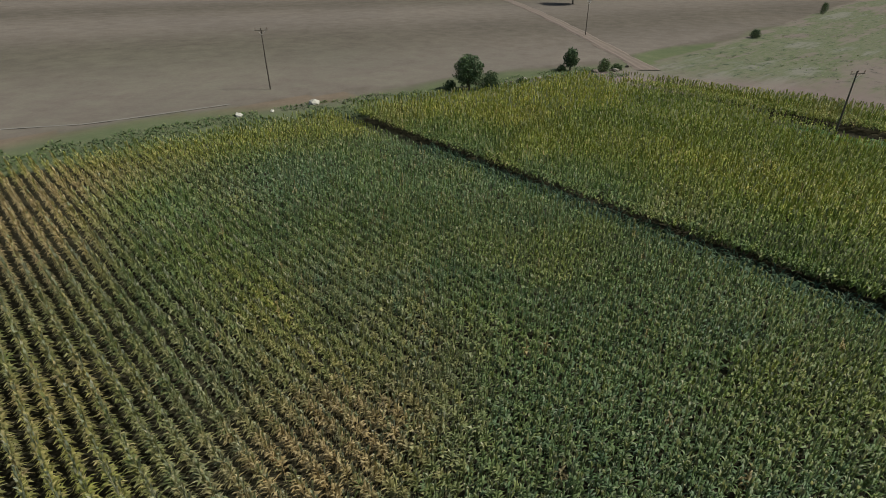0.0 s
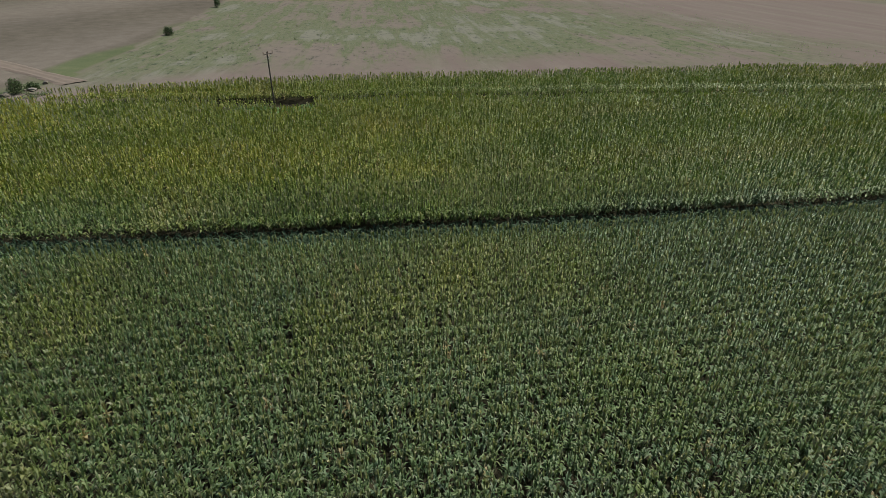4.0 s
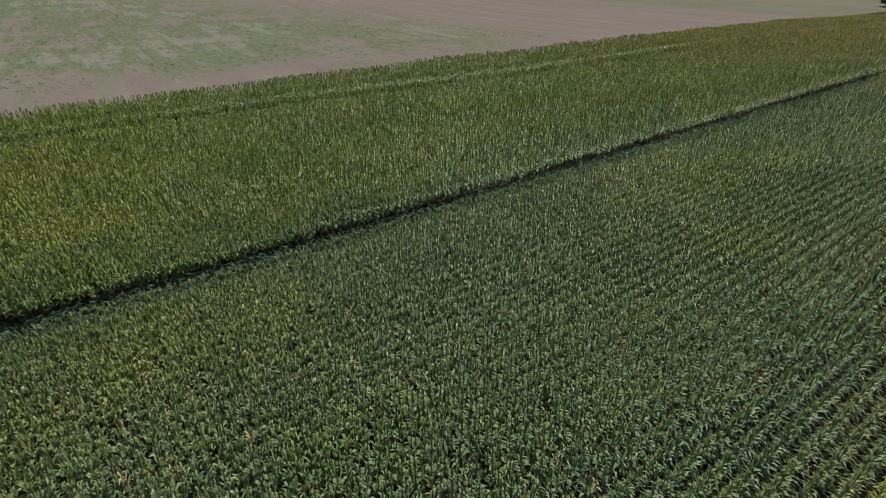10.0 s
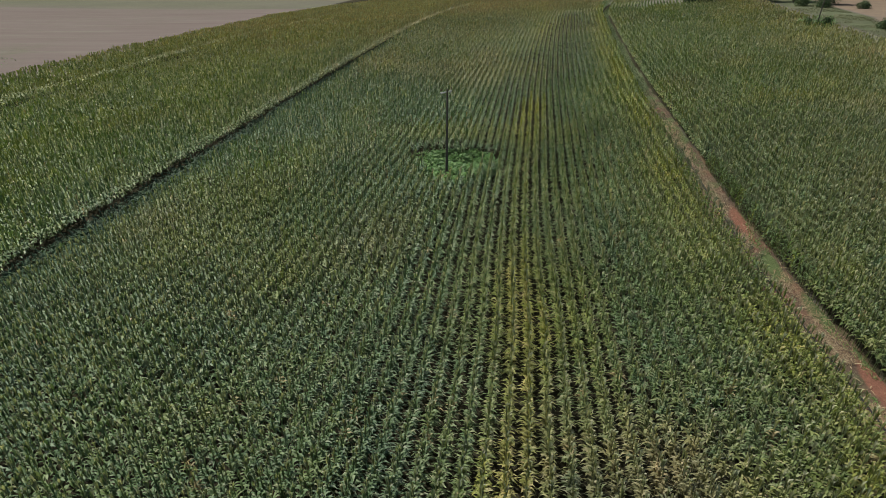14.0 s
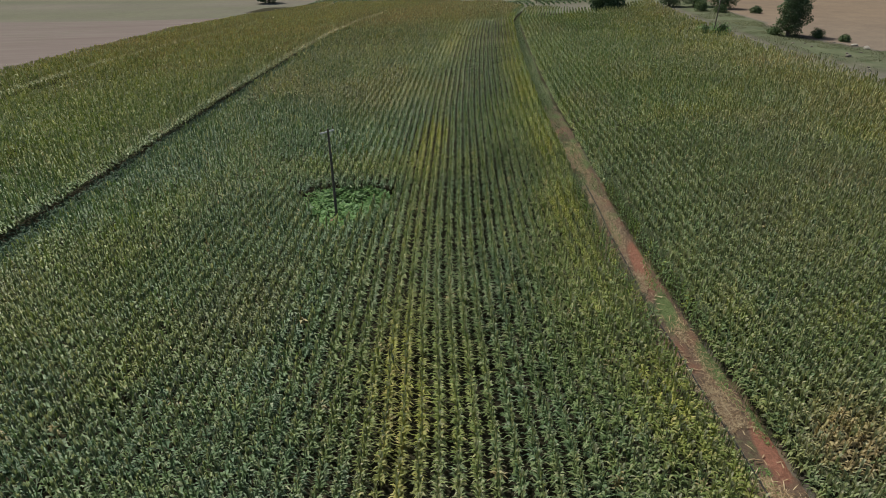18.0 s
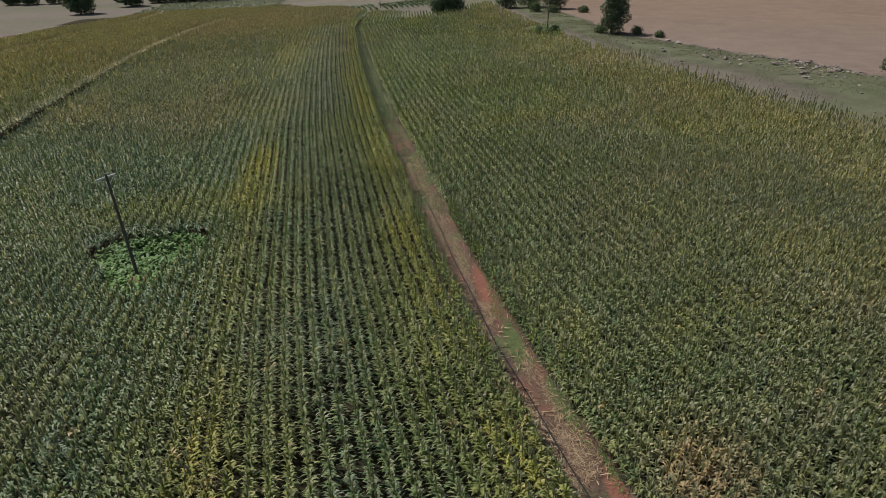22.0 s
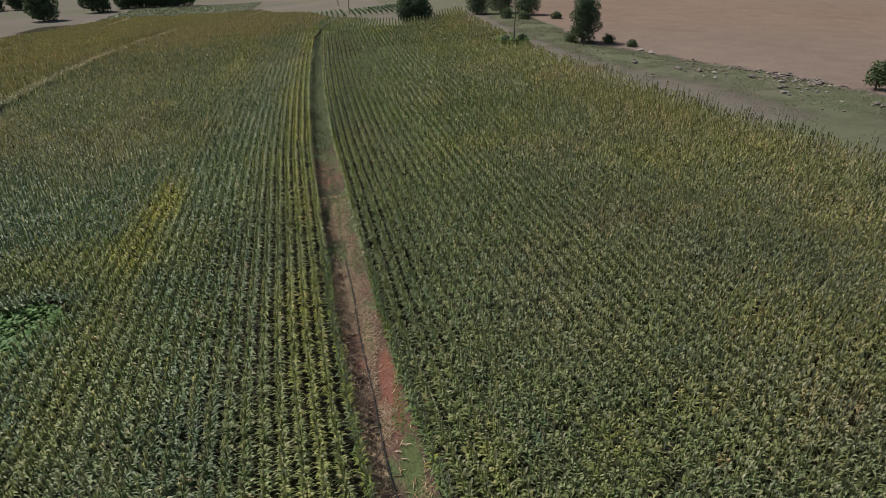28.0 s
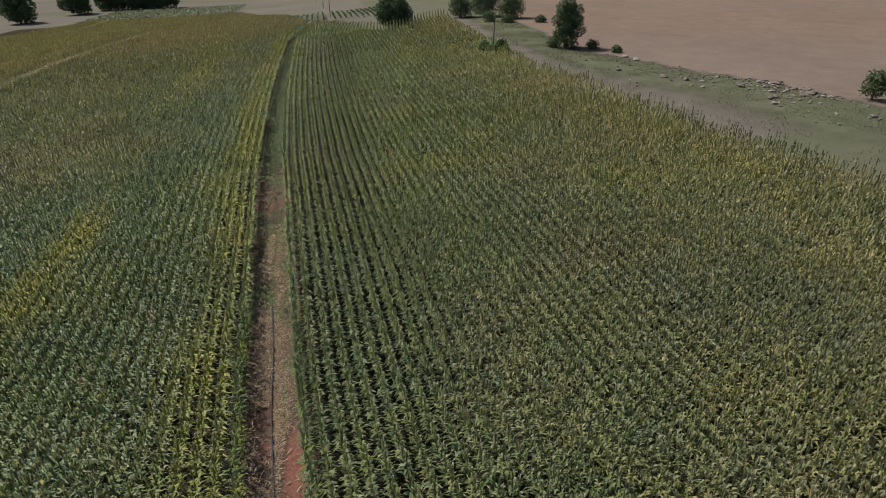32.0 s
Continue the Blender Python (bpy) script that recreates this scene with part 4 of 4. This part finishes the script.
# a black pipe laid along the path
def ground_pipe():
    bm = bmesh.new()
    ys = np.arange(-30, 6.1, 0.8)
    pts = [Vector((float(pipe_x(v)) + 0.03 * math.sin(v * 0.8), float(v), float(ground_z(float(pipe_x(v)), v)) + 0.135)) for v in ys]
    rings = [[bm.verts.new(p + Vector((0.036 * math.cos(k * 1.0472), 0, 0.02 + 0.036 * math.sin(k * 1.0472)))) for k in range(6)] for p in pts]
    for a, b in zip(rings, rings[1:]):
        for k in range(6):
            bm.faces.new((a[k], a[(k + 1) % 6], b[(k + 1) % 6], b[k]))
    bm.faces.new(rings[0])
    bm.faces.new(rings[-1][::-1])
    tagged(part("irrigation_pipe", bm, PIPE), "thin black irrigation pipe lying along a dirt path", "pipe")


PIPE = plain("black_plastic", (0.012, 0.012, 0.012), (0.03, 0.028, 0.026), 0.5, 3)
ground_pipe()


# ---- stones ----
def stone_meshes():
    out = []
    rng = np.random.default_rng(90)
    for k in range(6):
        bm = bmesh.new()
        bmesh.ops.create_icosphere(bm, subdivisions=1, radius=1)
        for v in bm.verts:
            v.co *= rng.uniform(0.75, 1.15)
            v.co.z *= 0.65
        me = bpy.data.meshes.new("stone")
        bm.to_mesh(me)
        bm.free()
        out.append(me)
    return out


STONES = stone_meshes()


def stone(x, y, size, mat, label, group, rng):
    me = STONES[rng.integers(0, 6)]
    key = me.name + mat.name
    if key not in STONE_KINDS:
        STONE_KINDS[key] = me.copy()
        STONE_KINDS[key].materials.append(mat)
    ob = tagged(new("stone", STONE_KINDS[key]), label, "stone", group)
    m = pose(x, y, float(ground_z(x, y)) + size * 0.25, rng.uniform(-15, 15), rng.uniform(-15, 15), rng.uniform(0, 360))
    ob.matrix_world = m @ Matrix.Diagonal((size * rng.uniform(0.8, 1.5), size, size * rng.uniform(0.7, 1.1), 1))


STONE_KINDS = {}
SRNG = np.random.default_rng(91)
for k in range(290):
    near_heap = k % 5 < 2
    y = SRNG.normal(37, 2.6) if near_heap else (SRNG.uniform(24, 46) if k % 5 < 4 else SRNG.uniform(8, 62))
    x = float(brown_x(y)) - abs(SRNG.normal(0.3, 2.6 if near_heap else 5.5)) + 0.8
    big = SRNG.random() < 0.08
    stone(x, y, SRNG.uniform(0.28, 0.5) if big else SRNG.uniform(0.10, 0.26), PALE_STONE if SRNG.random() < 0.25 else STONE,
          "pale boulder heaped on the edge of ploughland" if big else "loose grey stone on the edge of ploughland", "stones of the east bank", SRNG)
for k in range(46):
    f = SRNG.random()
    stone(-43 - 35 * f + SRNG.normal(0, 0.5), -109.2 + 7.4 * f + SRNG.normal(0, 0.7), SRNG.uniform(0.2, 0.6), PALE_STONE if SRNG.random() < 0.2 else STONE,
          "rough brown stone on a low bank beside the track", "stones of the south bank", SRNG)
for x, y, s in ((-23.2, -114.4, 0.75), (-13.6, -115.1, 0.5), (-17.5, -114.5, 0.3)):
    stone(x, y, s, WHITE_STONE, "whitish boulder at the edge of stubble", "white boulders", SRNG)

# low scrub along the banks
for k, (x, y, h, r) in enumerate(((-42.3, -109.4, 1.3, 1.1), (-66.0, -107.6, 1.0, 0.9), (-74.5, -102.4, 0.9, 1.2), (-54.0, -106.0, 0.8, 0.8), (66.3, 66.5, 1.4, 1.3), (68.5, 62.6, 1.0, 1.1), (61.0, 70.8, 1.2, 1.2), (63.5, 103.0, 1.6, 1.6), (60.5, 107.5, 2.2, 1.8), (70.0, 100.0, 1.3, 1.5))):
    tree(x, y, h, r, 50 + k, "low brownish scrub bush on a field bank", "scrub", BUSH_LEAF, 0.05, 0.12, 240, 0.0, "bush")

# dark scrub at the foot of the pole on the field edge
for k, (x, y, h, r) in enumerate(((48.6, 69.2, 2.0, 1.2), (50.2, 68.2, 1.7, 1.0), (51.9, 69.6, 2.1, 1.2), (49.4, 71.3, 1.9, 1.1), (52.6, 71.4, 1.6, 1.0))):
    tree(x, y, h, r, 70 + k, "dark green scrub round the foot of a pole", "scrub", BUSH_LEAF, 0.05, 0.14, 200, 0.0, "bush")

# a faint pale footpath across the southern stubble
bm = bmesh.new()
row = []
for k in range(31):
    x = 9.0 - 0.8 * k
    y = float(np.interp(x, (-15, -5.4, 0.8, 9), (-120.9, -122.0, -123.0, -127.2)))
    row.append([bm.verts.new((x, y + d, float(ground_z(x, y + d)) + 0.05)) for d in (-0.22, 0.22)])
for p, q in zip(row, row[1:]):
    bm.faces.new((p[0], p[1], q[1], q[0]))
tagged(part("footpath", bm, plain("bleached_earth", (0.135, 0.12, 0.107), (0.175, 0.157, 0.14), 0.95, 0.6)), "thin pale footpath worn across brown stubble", "footpath", kind="structure")

# plots beyond the northern crest
for k, (x0, x1, y0, y1, tone) in enumerate(((-6, 25, 136, 185, 0), (27, 46, 138, 175, 0), (-75, -12, 245, 300, 1))):
    xs, ys = np.meshgrid(np.arange(x0, x1, 1.5), np.arange(y0, y1, 0.6))
    xs, ys = xs.ravel() + LRNG.normal(0, 0.06, xs.size), ys.ravel() + LRNG.normal(0, 0.2, xs.size)
    blades("far_crop", xs, ys, ground_z(xs, ys) + 0.3, 0.9, 0.22, 60, MARGIN if tone else BUSH_LEAF, "distant green crop in thin rows", "crop", 95 + k)
power_pole(26.0, 153.0, 6.0, 40, True, "distant dark wooden post beyond the crest")

# tussocks on the western pasture
x, y = LRNG.uniform(-235, -95, 5200), LRNG.uniform(-100, 60, 5200)
keep = smooth_noise(x * 0.6 + 500, y + 500, 97, 6) > 0.55
x, y = x[keep], y[keep]
for turn in range(2):
    blades("tussocks", x + 0.15 * turn, y - 0.1 * turn, ground_z(x, y), 0.38, 0.09, 45, MARGIN, "scattered dark tussocks on worn pasture", "grass", 98 + turn)


# ---- single corn plants along both sides of the path ----
def leaf_mesh(rng, mat):
    size, w0 = rng.uniform(0.50, 0.68), 0.044
    verts, faces, px, pz, steps = [], [], 0.0, 0.0, 5
    ang = radians(rng.uniform(66, 80))
    droop = radians(rng.uniform(85, 130)) / steps
    for s in range(steps + 1):
        t = s / steps
        w = w0 * (0.55 + 1.6 * t * (1 - t)) * max(1 - t, 0.02) ** 0.35
        verts += [(px, w, pz + 0.2 * w), (px, 0, pz - 0.1 * w), (px, -w, pz + 0.2 * w)]
        px += size / steps * math.cos(ang)
        pz += size / steps * math.sin(ang)
        ang -= droop
    for s in range(steps):
        i = 3 * s
        faces += [(i, i + 1, i + 4, i + 3), (i + 1, i + 2, i + 5, i + 4)]
    me = bpy.data.meshes.new("leaf")
    me.from_pydata(verts, [], faces)
    me.materials.append(mat)
    return me


def path_plants():
    rng = np.random.default_rng(120)
    leaves = {k: [leaf_mesh(rng, m) for _ in range(5)] for k, m in (("green", CORN_DARK), ("olive", CORN_MID), ("yellow", CORN_YELLOW))}
    bm = bmesh.new()
    for k in range(4):
        tube(bm, (0, 0, 0.4 * k), (0.006 * k, 0, 0.4 * k + 0.4), 0.019 - 0.003 * k, 0.017 - 0.003 * k, 6)
    stalk = bpy.data.meshes.new("stalk")
    bm.to_mesh(stalk)
    bm.free()
    stalk.materials.append(STALK)
    bm = bmesh.new()
    for k in range(6):
        a = k * 1.05
        out = 0.0 if k == 0 else 0.11
        tube(bm, (0.02, 0, 1.56), (0.02 + out * math.cos(a), out * math.sin(a), 1.95 - 0.6 * out), 0.006, 0.009, 4)
    tassel = bpy.data.meshes.new("tassel")
    bm.to_mesh(tassel)
    bm.free()
    tassel.materials.append(TASSEL)
    for side in (-1, 1):
        for y in np.arange(FIRST_Y, LAST_Y, 0.2):
            y = float(y + rng.normal(0, 0.03))
            x = float(path_x(y) + side * (path_half(y) + 0.28) + rng.normal(0, 0.04))
            tone = "yellow" if rng.random() < (0.35 if side < 0 else 0.12) else ("olive" if rng.random() < 0.45 else "green")
            words = {"green": "blue-green corn plant beside a dirt path", "olive": "olive corn plant beside a dirt path", "yellow": "yellowing corn plant beside a dirt path"}[tone]
            plant = tagged(new("corn_plant"), words, "corn plant", "corn plants along the path")
            grow = rng.normal(1.0, 0.08)
            plant.matrix_world = pose(x, y, float(ground_z(x, y)), rng.normal(0, 3), rng.normal(0, 3), rng.uniform(0, 360)) @ Matrix.Diagonal((grow, grow, grow, 1))
            for name, me in (("stalk", stalk), ("tassel", tassel)):
                new(name, me).parent = plant
            for n in range(9):
                leaf = new("leaf", leaves[tone][rng.integers(0, 5)])
                leaf.parent = plant
                leaf.matrix_basis = pose(0.003 * n, 0, 0.25 + 0.145 * n, 0, 0, 180 * (n % 2) + rng.normal(0, 35)) @ Matrix.Diagonal((1 - 0.05 * n, 1, 1 - 0.05 * n, 1))


path_plants()
